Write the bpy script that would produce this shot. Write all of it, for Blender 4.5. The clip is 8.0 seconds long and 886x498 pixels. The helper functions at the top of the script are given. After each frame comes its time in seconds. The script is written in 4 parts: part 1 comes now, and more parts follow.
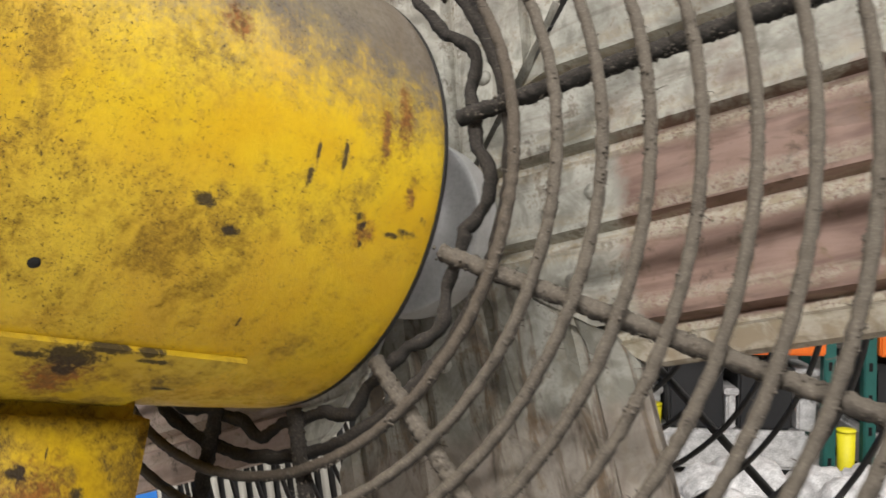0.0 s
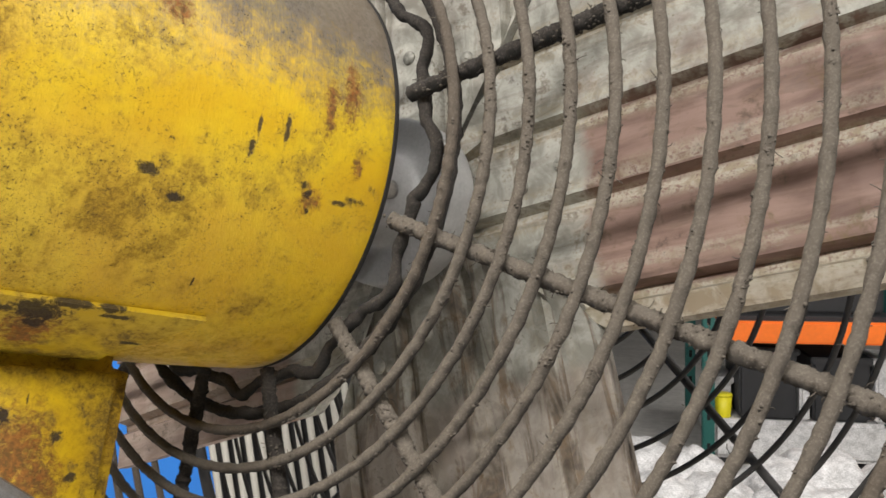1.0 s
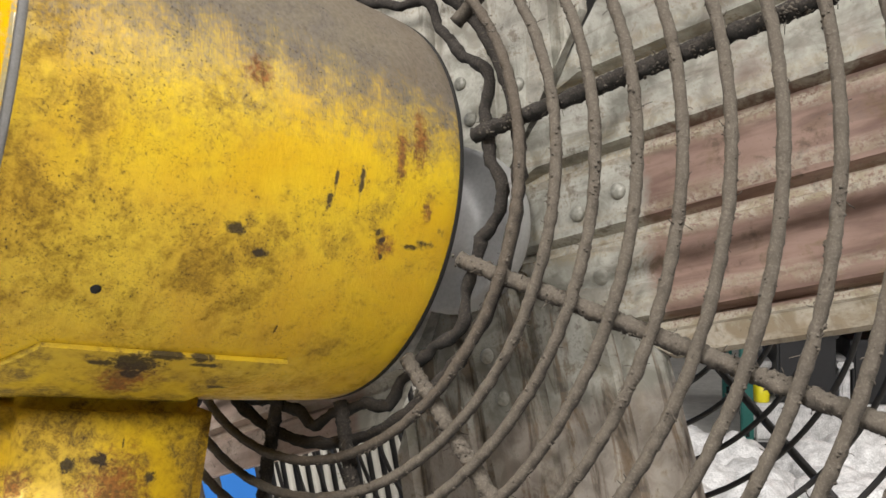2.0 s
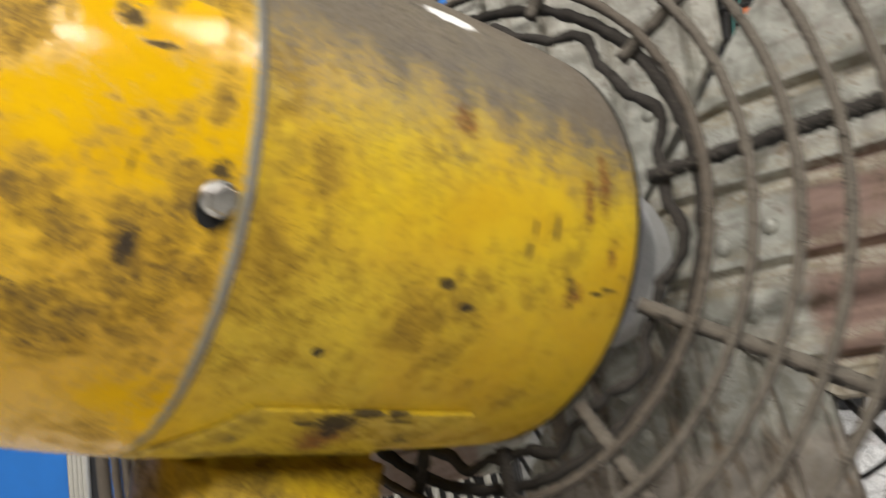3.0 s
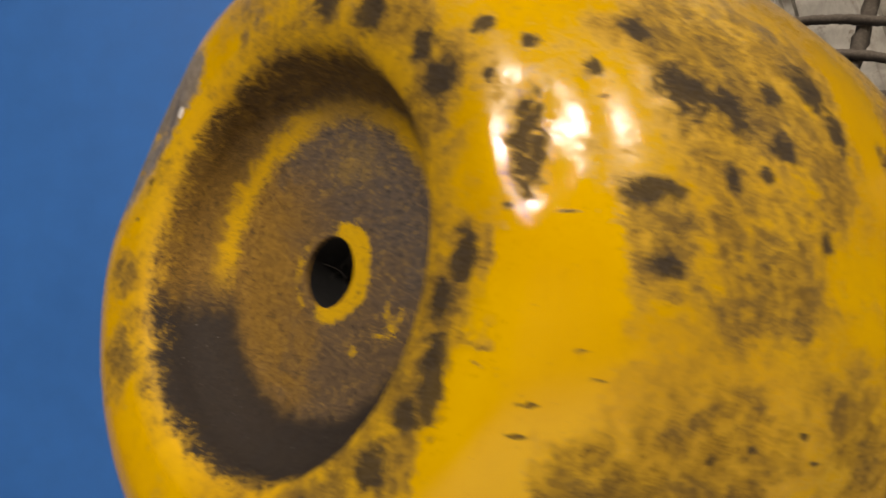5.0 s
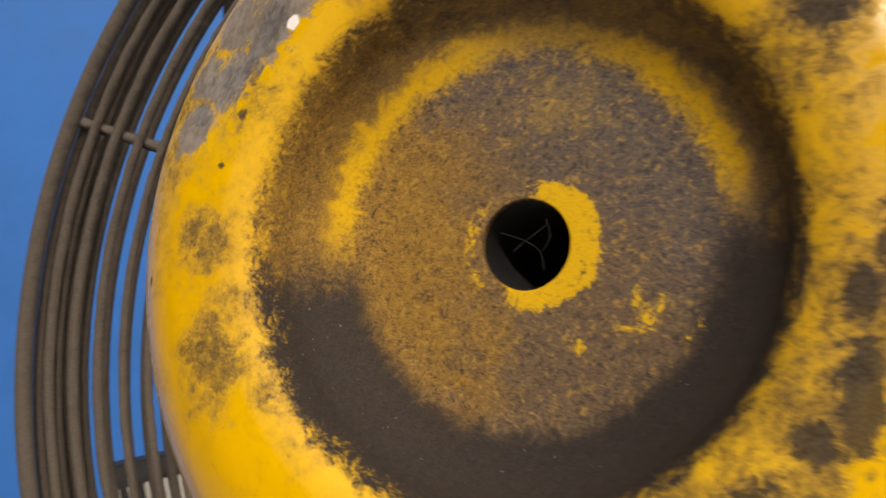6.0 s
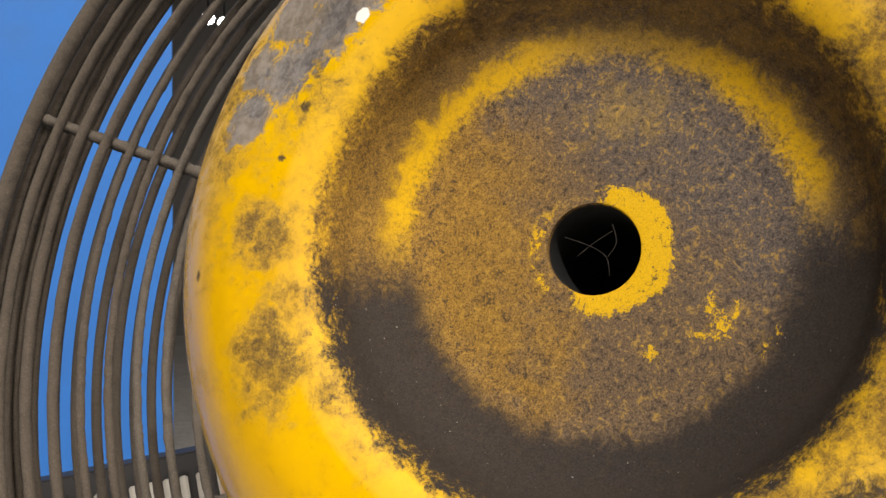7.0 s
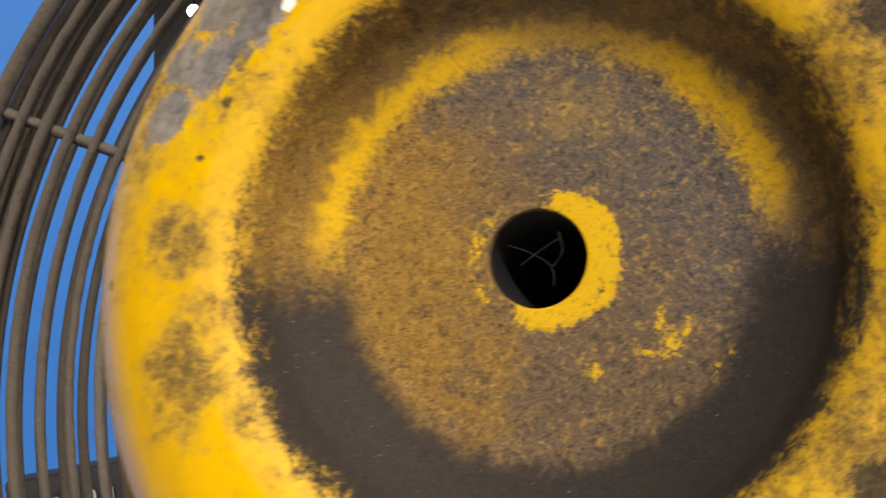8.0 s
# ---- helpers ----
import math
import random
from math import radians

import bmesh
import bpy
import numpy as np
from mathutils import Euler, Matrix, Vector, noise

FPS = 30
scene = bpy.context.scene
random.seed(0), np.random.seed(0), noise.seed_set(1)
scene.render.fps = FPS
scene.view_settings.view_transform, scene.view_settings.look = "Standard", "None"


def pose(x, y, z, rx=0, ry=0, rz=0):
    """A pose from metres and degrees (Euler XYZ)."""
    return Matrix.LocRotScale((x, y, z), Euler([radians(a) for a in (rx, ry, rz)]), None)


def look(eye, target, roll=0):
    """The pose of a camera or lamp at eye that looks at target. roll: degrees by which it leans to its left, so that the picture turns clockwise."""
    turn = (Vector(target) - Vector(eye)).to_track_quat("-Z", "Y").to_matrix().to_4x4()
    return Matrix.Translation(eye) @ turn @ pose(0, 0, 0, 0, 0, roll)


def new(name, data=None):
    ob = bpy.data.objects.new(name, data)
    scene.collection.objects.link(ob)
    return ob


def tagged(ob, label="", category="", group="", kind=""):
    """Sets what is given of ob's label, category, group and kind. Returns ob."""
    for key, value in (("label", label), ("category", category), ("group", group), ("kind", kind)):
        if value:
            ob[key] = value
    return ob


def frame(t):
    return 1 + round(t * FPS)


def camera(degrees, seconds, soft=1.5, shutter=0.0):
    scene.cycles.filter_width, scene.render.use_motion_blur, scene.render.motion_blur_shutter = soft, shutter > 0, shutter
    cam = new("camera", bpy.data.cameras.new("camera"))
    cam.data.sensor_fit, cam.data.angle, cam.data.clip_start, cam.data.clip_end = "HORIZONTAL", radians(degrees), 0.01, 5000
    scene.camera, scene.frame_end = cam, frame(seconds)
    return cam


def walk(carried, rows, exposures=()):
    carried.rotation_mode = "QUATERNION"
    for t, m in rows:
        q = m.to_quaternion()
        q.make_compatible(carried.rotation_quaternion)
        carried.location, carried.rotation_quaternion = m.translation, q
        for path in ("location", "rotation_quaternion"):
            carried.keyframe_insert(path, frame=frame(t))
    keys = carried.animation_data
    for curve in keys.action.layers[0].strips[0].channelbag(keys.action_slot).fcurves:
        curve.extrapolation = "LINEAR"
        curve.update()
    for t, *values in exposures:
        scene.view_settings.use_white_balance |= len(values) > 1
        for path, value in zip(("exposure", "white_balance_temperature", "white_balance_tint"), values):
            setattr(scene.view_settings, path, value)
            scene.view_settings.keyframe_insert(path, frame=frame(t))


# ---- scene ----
cam = camera(56.9, 8.0, 1.5, 0.5)
PATH = [
    (0, (0.036, 0.025, 1.207), (-0.182, 2.012, 1.159), 0.1),
    (0.5, (0.083, 0.005, 1.202), (-0.239, 1.978, 1.139), -0.0),
    (1, (0.102, 0.01, 1.195), (-0.301, 1.968, 1.128), -0.5),
    (1.5, (0.089, 0.005, 1.201), (-0.358, 1.952, 1.111), -1.6),
    (1.7, (0.087, 0.0, 1.212), (-0.38, 1.942, 1.12), -2.1),
    (2.8, (0.033, -0.014, 1.236), (-0.441, 1.925, 1.12), -2.2),
    (3, (-0.004, -0.015, 1.247), (-0.481, 1.925, 1.162), -2.8),
    (3.5, (-0.1383, -0.0067, 1.2816), (-0.500, 1.960, 1.224), -2.97),
    (4, (-0.1786, 0.0321, 1.2789), (-0.496, 2.006, 1.241), -3.03),
    (4.5, (-0.2104, 0.0249, 1.2859), (-0.435, 2.012, 1.300), -3.03),
    (5, (-0.2545, 0.0145, 1.2997), (-0.398, 2.009, 1.312), -2.99),
    (5.2, (-0.2760, 0.0150, 1.3047), (-0.354, 2.013, 1.266), -3.68),
    (6.3, (-0.3678, 0.0771, 1.3071), (0.147, 2.005, 1.180), 0.08),
    (6.5, (-0.3729, 0.0765, 1.3056), (0.158, 2.003, 1.218), 0.53),
    (7, (-0.3779, 0.0753, 1.3034), (0.186, 1.992, 1.217), 0.60),
    (7.5, (-0.3813, 0.0780, 1.3024), (0.204, 1.989, 1.234), 0.83),
    (8, (-0.3637, 0.0846, 1.3054), (0.226, 1.993, 1.210), 0.86),
]
walk(cam, [(t, look(eye, target, roll)) for t, eye, target, roll in PATH],
     exposures=((0, 0.02, 6400, 10), (0.5, 0.06, 6400, 10), (1.7, 0.07, 6400, 10), (3, -0.23, 6400, 8), (3.5, -0.74, 6350, 5), (4, -0.89, 6400, 5), (4.5, -0.96, 6500, 6), (5, -0.98, 7500, 16), (5.2, -1.02, 7700, 18), (6.5, -0.25, 6900, 14), (8, -0.23, 6850, 12)))

# ---- light ----
world = bpy.data.worlds.new("hall_light")
scene.world = world
world.use_nodes = True
world.node_tree.nodes["Background"].inputs[0].default_value = (0.9, 0.95, 1.0, 1)
world.node_tree.nodes["Background"].inputs[1].default_value = 0.25


def area_lamp(name, eye, target, sx, sy, watts, colour=(1, 0.96, 0.9)):
    data = bpy.data.lights.new(name, "AREA")
    data.shape, data.size, data.size_y, data.energy, data.color = "RECTANGLE", sx, sy, watts, colour
    ob = new(name, data)
    ob.matrix_world = look(eye, target)
    return ob


for lx, ly, deep, watts in ((-1.3, -2.7, 0.3, 385), (1.8, -2.1, 0.3, 230), (3.0, 0.2, 1.2, 70), (-1.2, 1.2, 1.2, 40), (1.8, 3.2, 1.2, 75)):
    area_lamp("hall_lamp", (lx, ly, 4.1), (lx, ly, 0), 1.3, deep, watts)


# ---- materials ----
class Mat:
    """A node material and short ways to add nodes to it."""

    def __init__(self, name, rough=0.6, metal=0.0):
        self.mat = bpy.data.materials.new(name)
        self.mat.use_nodes = True
        self.tree = self.mat.node_tree
        self.bsdf = self.tree.nodes["Principled BSDF"]
        self.bsdf.inputs["Roughness"].default_value = rough
        self.bsdf.inputs["Metallic"].default_value = metal
        self.coord = self.tree.nodes.new("ShaderNodeTexCoord").outputs["Object"]

    def put(self, socket, value):
        if isinstance(value, bpy.types.NodeSocket):
            self.tree.links.new(value, socket)
        elif isinstance(value, tuple) and len(value) == 3 and socket.type == "RGBA":
            socket.default_value = (*value, 1)
        else:
            socket.default_value = value

    def math(self, op, a, b=0.0, c=0.0, clamp=False):
        n = self.tree.nodes.new("ShaderNodeMath")
        n.operation, n.use_clamp = op, clamp
        for i, v in enumerate((a, b, c)):
            self.put(n.inputs[i], v)
        return n.outputs[0]

    def stretch(self, scale, vector=None):
        n = self.tree.nodes.new("ShaderNodeMapping")
        self.put(n.inputs["Vector"], vector or self.coord)
        n.inputs["Scale"].default_value = scale
        return n.outputs[0]

    def noise(self, scale, detail=6, rough=0.6, warp=0.0, vector=None):
        n = self.tree.nodes.new("ShaderNodeTexNoise")
        self.put(n.inputs["Vector"], vector or self.coord)
        n.inputs["Scale"].default_value, n.inputs["Detail"].default_value = scale, detail
        n.inputs["Roughness"].default_value, n.inputs["Distortion"].default_value = rough, warp
        return n.outputs["Fac"]

    def ramp(self, value, low, high, a=0.0, b=1.0):
        n = self.tree.nodes.new("ShaderNodeMapRange")
        n.interpolation_type = "SMOOTHSTEP"
        for i, v in enumerate((value, low, high, a, b)):
            self.put(n.inputs[i], v)
        return n.outputs[0]

    def mix(self, fac, a, b):
        n = self.tree.nodes.new("ShaderNodeMix")
        n.data_type = "RGBA"
        self.put(n.inputs[0], fac), self.put(n.inputs[6], a), self.put(n.inputs[7], b)
        return n.outputs[2]

    def split(self):
        n = self.tree.nodes.new("ShaderNodeSeparateXYZ")
        self.put(n.inputs[0], self.coord)
        return n.outputs

    def spot(self, place, radius, shift, wobble=0.6, soft=0.35, scale=(1, 1, 1)):
        """A blot round a place, with an outline frayed by shift."""
        n = self.tree.nodes.new("ShaderNodeVectorMath")
        n.operation = "SUBTRACT"
        self.put(n.inputs[0], self.coord)
        n.inputs[1].default_value = place
        m = self.tree.nodes.new("ShaderNodeVectorMath")
        m.operation = "MULTIPLY"
        self.put(m.inputs[0], n.outputs[0])
        m.inputs[1].default_value = scale
        k = self.tree.nodes.new("ShaderNodeVectorMath")
        k.operation = "LENGTH"
        self.put(k.inputs[0], m.outputs[0])
        d = self.math("ADD", self.math("DIVIDE", k.outputs["Value"], radius), self.math("MULTIPLY", self.math("SUBTRACT", shift, 0.5), wobble * 4))
        return self.ramp(d, 1.0 + soft, 1.0 - soft)

    def blots(self, spots, shift, wobble, soft, grow=1.0):
        """Blots at given places, or from a field of distances that the mesh carries under that name."""
        if isinstance(spots, str):
            n = self.tree.nodes.new("ShaderNodeAttribute")
            n.attribute_name = spots
            d = self.math("ADD", n.outputs["Fac"], self.math("MULTIPLY", self.math("SUBTRACT", shift, 0.5), wobble * 4))
            return self.ramp(d, 1.0 + soft, 1.0 - soft)
        return self.top(*[self.spot(p, r * grow, shift, wobble, soft, q) for p, r, q in spots])

    def top(self, *masks):
        out = masks[0]
        for m in masks[1:]:
            out = self.math("MAXIMUM", out, m)
        return out

    def bump(self, height, strength=0.3, distance=0.001):
        n = self.tree.nodes.new("ShaderNodeBump")
        n.inputs["Strength"].default_value, n.inputs["Distance"].default_value = strength, distance
        self.put(n.inputs["Height"], height)
        self.put(self.bsdf.inputs["Normal"], n.outputs[0])

    def done(self, colour, rough=None, metal=None):
        self.put(self.bsdf.inputs["Base Color"], colour)
        if rough is not None:
            self.put(self.bsdf.inputs["Roughness"], rough)
        if metal is not None:
            self.put(self.bsdf.inputs["Metallic"], metal)
        return self.mat


def on_motor(t, angle, r=0.124):
    """A place on the motor, from the distance along its axis and the degrees below its side."""
    a = radians(angle)
    return (r * math.cos(a), t, -r * math.sin(a))


def plain(name, colour, rough=0.6, metal=0.0, vary=0.25, scale=30.0, bump=0.0, spread=0.3):
    m = Mat(name, rough, metal)
    n = m.math("MULTIPLY", m.math("ADD", m.noise(scale), m.noise(scale * 7)), 0.5)
    dark = tuple(c * (1 - vary) for c in colour)
    light = tuple(min(1, c * (1 + vary)) for c in colour)
    if bump:
        m.bump(n, 0.5, bump)
    return m.done(m.mix(m.ramp(n, 0.5 - spread, 0.5 + spread), dark, light), m.ramp(n, 0.3, 0.7, rough * 0.85, min(1, rough * 1.15)))


def worn_enamel(name, base, deep, black=(), rust=(), haze=(), clean=(), dust=None, grime=0.5, seed=0.0, gloss=0.3, pale=(), inner=None, spread=0.46, grey=(), band=None, peel=0.35, edge=None, core=1.0, pits=0.62, crackle=0.0):
    """Old yellow enamel: black chips, rust, brown haze and clean patches at given places, dust on what faces up."""
    m = Mat(name, gloss)
    x, y, z = m.split()
    move = m.tree.nodes.new("ShaderNodeMapping")
    m.put(move.inputs["Vector"], m.coord)
    move.inputs["Location"].default_value = (seed, seed * 0.3, -seed)
    v = move.outputs[0]
    low, mid = m.noise(16, 5, 0.6, 0.3, v), m.noise(70, 8, 0.68, 0.2, v)
    fine, grain = m.noise(380, 8, 0.7, 0.3, v), m.noise(1500, 4, 0.6, 0.0, v)
    fray = m.noise(260, 9, 0.75, 0.8, v)
    colour = m.mix(m.ramp(low, 0.3, 0.7), deep, base)
    # brown grime, in clouds that break up into specks
    cloud = m.math("MULTIPLY", m.ramp(m.math("ADD", m.math("MULTIPLY", low, 0.55), m.math("MULTIPLY", mid, 0.45)), spread, spread + 0.2), grime)
    if isinstance(haze, str):
        cloud = m.math("MAXIMUM", cloud, m.math("MULTIPLY", m.blots(haze, mid, 0.5, 0.85), 1.1))
    else:
        for place, radius, force, shape in haze:
            cloud = m.math("MAXIMUM", cloud, m.math("MULTIPLY", m.spot(place, radius, mid, 0.9, 0.7, shape), force))
    if band is not None:
        r0, r1, force = band
        r = m.math("ADD", m.math("SQRT", m.math("ADD", m.math("MULTIPLY", x, x), m.math("MULTIPLY", z, z))), m.math("MULTIPLY", m.math("SUBTRACT", mid, 0.5), 0.02))
        ring = m.math("MULTIPLY", m.ramp(r, r0, r0 + 0.003), m.ramp(r, r1, r1 - 0.004))
        ring = m.math("MULTIPLY", m.math("MULTIPLY", ring, m.ramp(y, -0.006, -0.013)), m.ramp(x, -0.045, 0.02, 0.1, force))
        cloud = m.math("MAXIMUM", cloud, ring)
    patchy = m.math("MULTIPLY", m.ramp(m.noise(38, 6, 0.65, 0.3, v), 0.34, 0.64, 0.45, 1.2), m.ramp(m.noise(150, 8, 0.7, 0.6, v), 0.34, 0.62, 0.55, 1.15))
    cloud = m.math("MULTIPLY", cloud, patchy)
    if clean:
        cloud = m.math("MULTIPLY", cloud, m.math("SUBTRACT", 1.0, m.blots(clean, fray, 0.35, 0.12)))
    knots, grit = m.noise(900, 6, 0.75, 0.5, v), m.noise(2300, 5, 0.75, 0.3, v)
    broken = m.ramp(m.math("ADD", m.math("ADD", m.math("MULTIPLY", fine, 0.3), m.math("MULTIPLY", mid, 0.25)), m.math("ADD", m.math("MULTIPLY", knots, 0.25), m.math("MULTIPLY", grit, 0.2))), m.math("SUBTRACT", 0.57, m.math("MULTIPLY", cloud, 0.20)), 0.645)
    grime_mask = m.math("MULTIPLY", m.math("MULTIPLY", m.ramp(cloud, 0.3, 0.9), broken), core)
    veil = m.math("MULTIPLY", m.ramp(cloud, 0.0, 1.0), m.math("ADD", 0.35, m.math("MULTIPLY", m.ramp(m.math("ADD", m.math("MULTIPLY", fine, 0.35), m.math("ADD", m.math("MULTIPLY", knots, 0.35), m.math("MULTIPLY", grit, 0.3))), 0.38, 0.62), 0.65)))
    colour = m.mix(m.math("MULTIPLY", veil, 0.95), colour, (0.165, 0.092, 0.016))
    colour = m.mix(m.math("MULTIPLY", grime_mask, 0.85, clamp=True), colour, m.mix(m.ramp(mid, 0.4, 0.6), (0.075, 0.045, 0.016), (0.042, 0.034, 0.028)))
    specks = m.math("MULTIPLY", m.ramp(knots, pits, pits + 0.05), m.ramp(mid, 0.40, 0.56))
    specks = m.math("MAXIMUM", m.math("MULTIPLY", specks, m.ramp(cloud, 0.0, 0.4, 0.55, 1.0)), m.math("MULTIPLY", m.ramp(fine, 0.66, 0.70), m.ramp(cloud, 0.1, 0.5)))
    # fine scuffs round the motor
    scuff = m.noise(240, 5, 0.7, 0.2, m.stretch((0.6, 5.0, 0.6), v))
    colour = m.mix(m.math("MULTIPLY", m.ramp(scuff, 0.60, 0.72), 0.35), colour, tuple(c * 0.55 for c in deep))
    rough = m.ramp(m.math("ADD", m.math("MULTIPLY", fine, 0.4), m.math("MULTIPLY", cloud, 0.6)), 0.27, 0.70, gloss, 0.72)
    dark = specks
    if dust is not None:
        lo, hi, along, shade = dust
        rise = m.math("ADD", z, m.math("MULTIPLY", m.math("SUBTRACT", mid, 0.5), 0.055))
        rise = m.math("ADD", rise, m.math("MULTIPLY", m.math("SUBTRACT", y, 0.22), along))
        film = m.ramp(m.math("ADD", rise, m.math("MULTIPLY", m.math("SUBTRACT", m.math("ADD", m.math("MULTIPLY", fine, 0.6), m.math("MULTIPLY", scuff, 0.4)), 0.5), 0.10)), lo, hi)
        colour = m.mix(m.math("MULTIPLY", film, 0.93), colour, m.mix(m.ramp(fine, 0.35, 0.65), tuple(c * 0.75 for c in shade), tuple(c * 1.2 for c in shade)))
        rough = m.math("MAXIMUM", rough, m.math("MULTIPLY", film, 0.6))
    if rust:
        mask = m.top(*[m.spot(p, r, fray, 1.3, 0.7, q) for p, r, q in rust])
        colour = m.mix(m.math("MULTIPLY", mask, 0.9), colour, m.mix(m.ramp(fine, 0.4, 0.65), (0.07, 0.022, 0.008), (0.26, 0.09, 0.018)))
        rough = m.math("MAXIMUM", rough, m.math("MULTIPLY", mask, 0.85))
    if black:
        dark = m.top(dark, m.blots(black, fray, 0.95, 0.34, 0.85))
    colour = m.mix(m.math("MULTIPLY", dark, 0.92), colour, m.mix(m.ramp(grain, 0.3, 0.7), (0.016, 0.012, 0.009), (0.05, 0.042, 0.036)))
    if grey:
        mask = m.blots(grey, fray, 0.5, 0.15)
        colour = m.mix(m.math("MULTIPLY", mask, 0.92), colour, m.mix(m.ramp(fine, 0.35, 0.65), (0.09, 0.082, 0.08), (0.20, 0.185, 0.175)))
        rough = m.math("MAXIMUM", rough, m.math("MULTIPLY", mask, 0.7))
    if pale:
        mask = m.top(*[m.spot(p, r, fray, 0.4, 0.1, q) for p, r, q in pale])
        colour = m.mix(mask, colour, (0.75, 0.73, 0.70))
    rough = m.math("MAXIMUM", rough, m.math("MULTIPLY", dark, 0.7))
    dirty = m.math("MAXIMUM", m.math("MAXIMUM", dark, grime_mask), m.math("MULTIPLY", veil, 0.8))
    if dust is not None:
        dirty = m.math("MAXIMUM", dirty, m.math("MULTIPLY", film, 0.6))
    if edge is not None:
        line = m.math("MULTIPLY", m.ramp(y, edge, edge + 0.0008), m.ramp(fine, 0.36, 0.5))
        colour = m.mix(line, colour, (0.30, 0.25, 0.13))
    if inner is not None:
        mask, fill = inner(m)
        colour = m.mix(mask, colour, fill)
        dirty = m.math("MAXIMUM", dirty, mask)
        reach = m.math("SQRT", m.math("ADD", m.math("MULTIPLY", x, x), m.math("MULTIPLY", z, z)))
        lip = m.math("MULTIPLY", m.ramp(reach, 0.064, 0.059), m.ramp(y, 0.03, 0.02))
        rough = m.math("MAXIMUM", rough, m.math("MULTIPLY", lip, 0.6))
        dirty = m.math("MAXIMUM", dirty, m.math("MULTIPLY", lip, 0.5))
        rough = m.math("MAXIMUM", rough, m.math("MULTIPLY", mask, m.ramp(fine, 0.3, 0.7, 0.5, 0.85)))
        grime_mask = m.math("MAXIMUM", grime_mask, m.math("MULTIPLY", mask, m.math("SUBTRACT", 26.0, m.math("MULTIPLY", m.math("ADD", m.math("MULTIPLY", fine, 0.6), m.math("MULTIPLY", knots, 0.4)), 52.0))))
    m.bump(m.math("SUBTRACT", m.math("ADD", m.math("ADD", m.math("MULTIPLY", fine, 0.35), m.math("MULTIPLY", scuff, crackle)), m.math("MULTIPLY", mid, 0.6)), m.math("MULTIPLY", m.math("ADD", dark, grime_mask), 0.35)), peel, 0.0008)
    m.put(m.bsdf.inputs["Specular IOR Level"], m.ramp(dirty, 0.0, 1.0, 0.5, 0.10))
    return m.done(colour, rough)


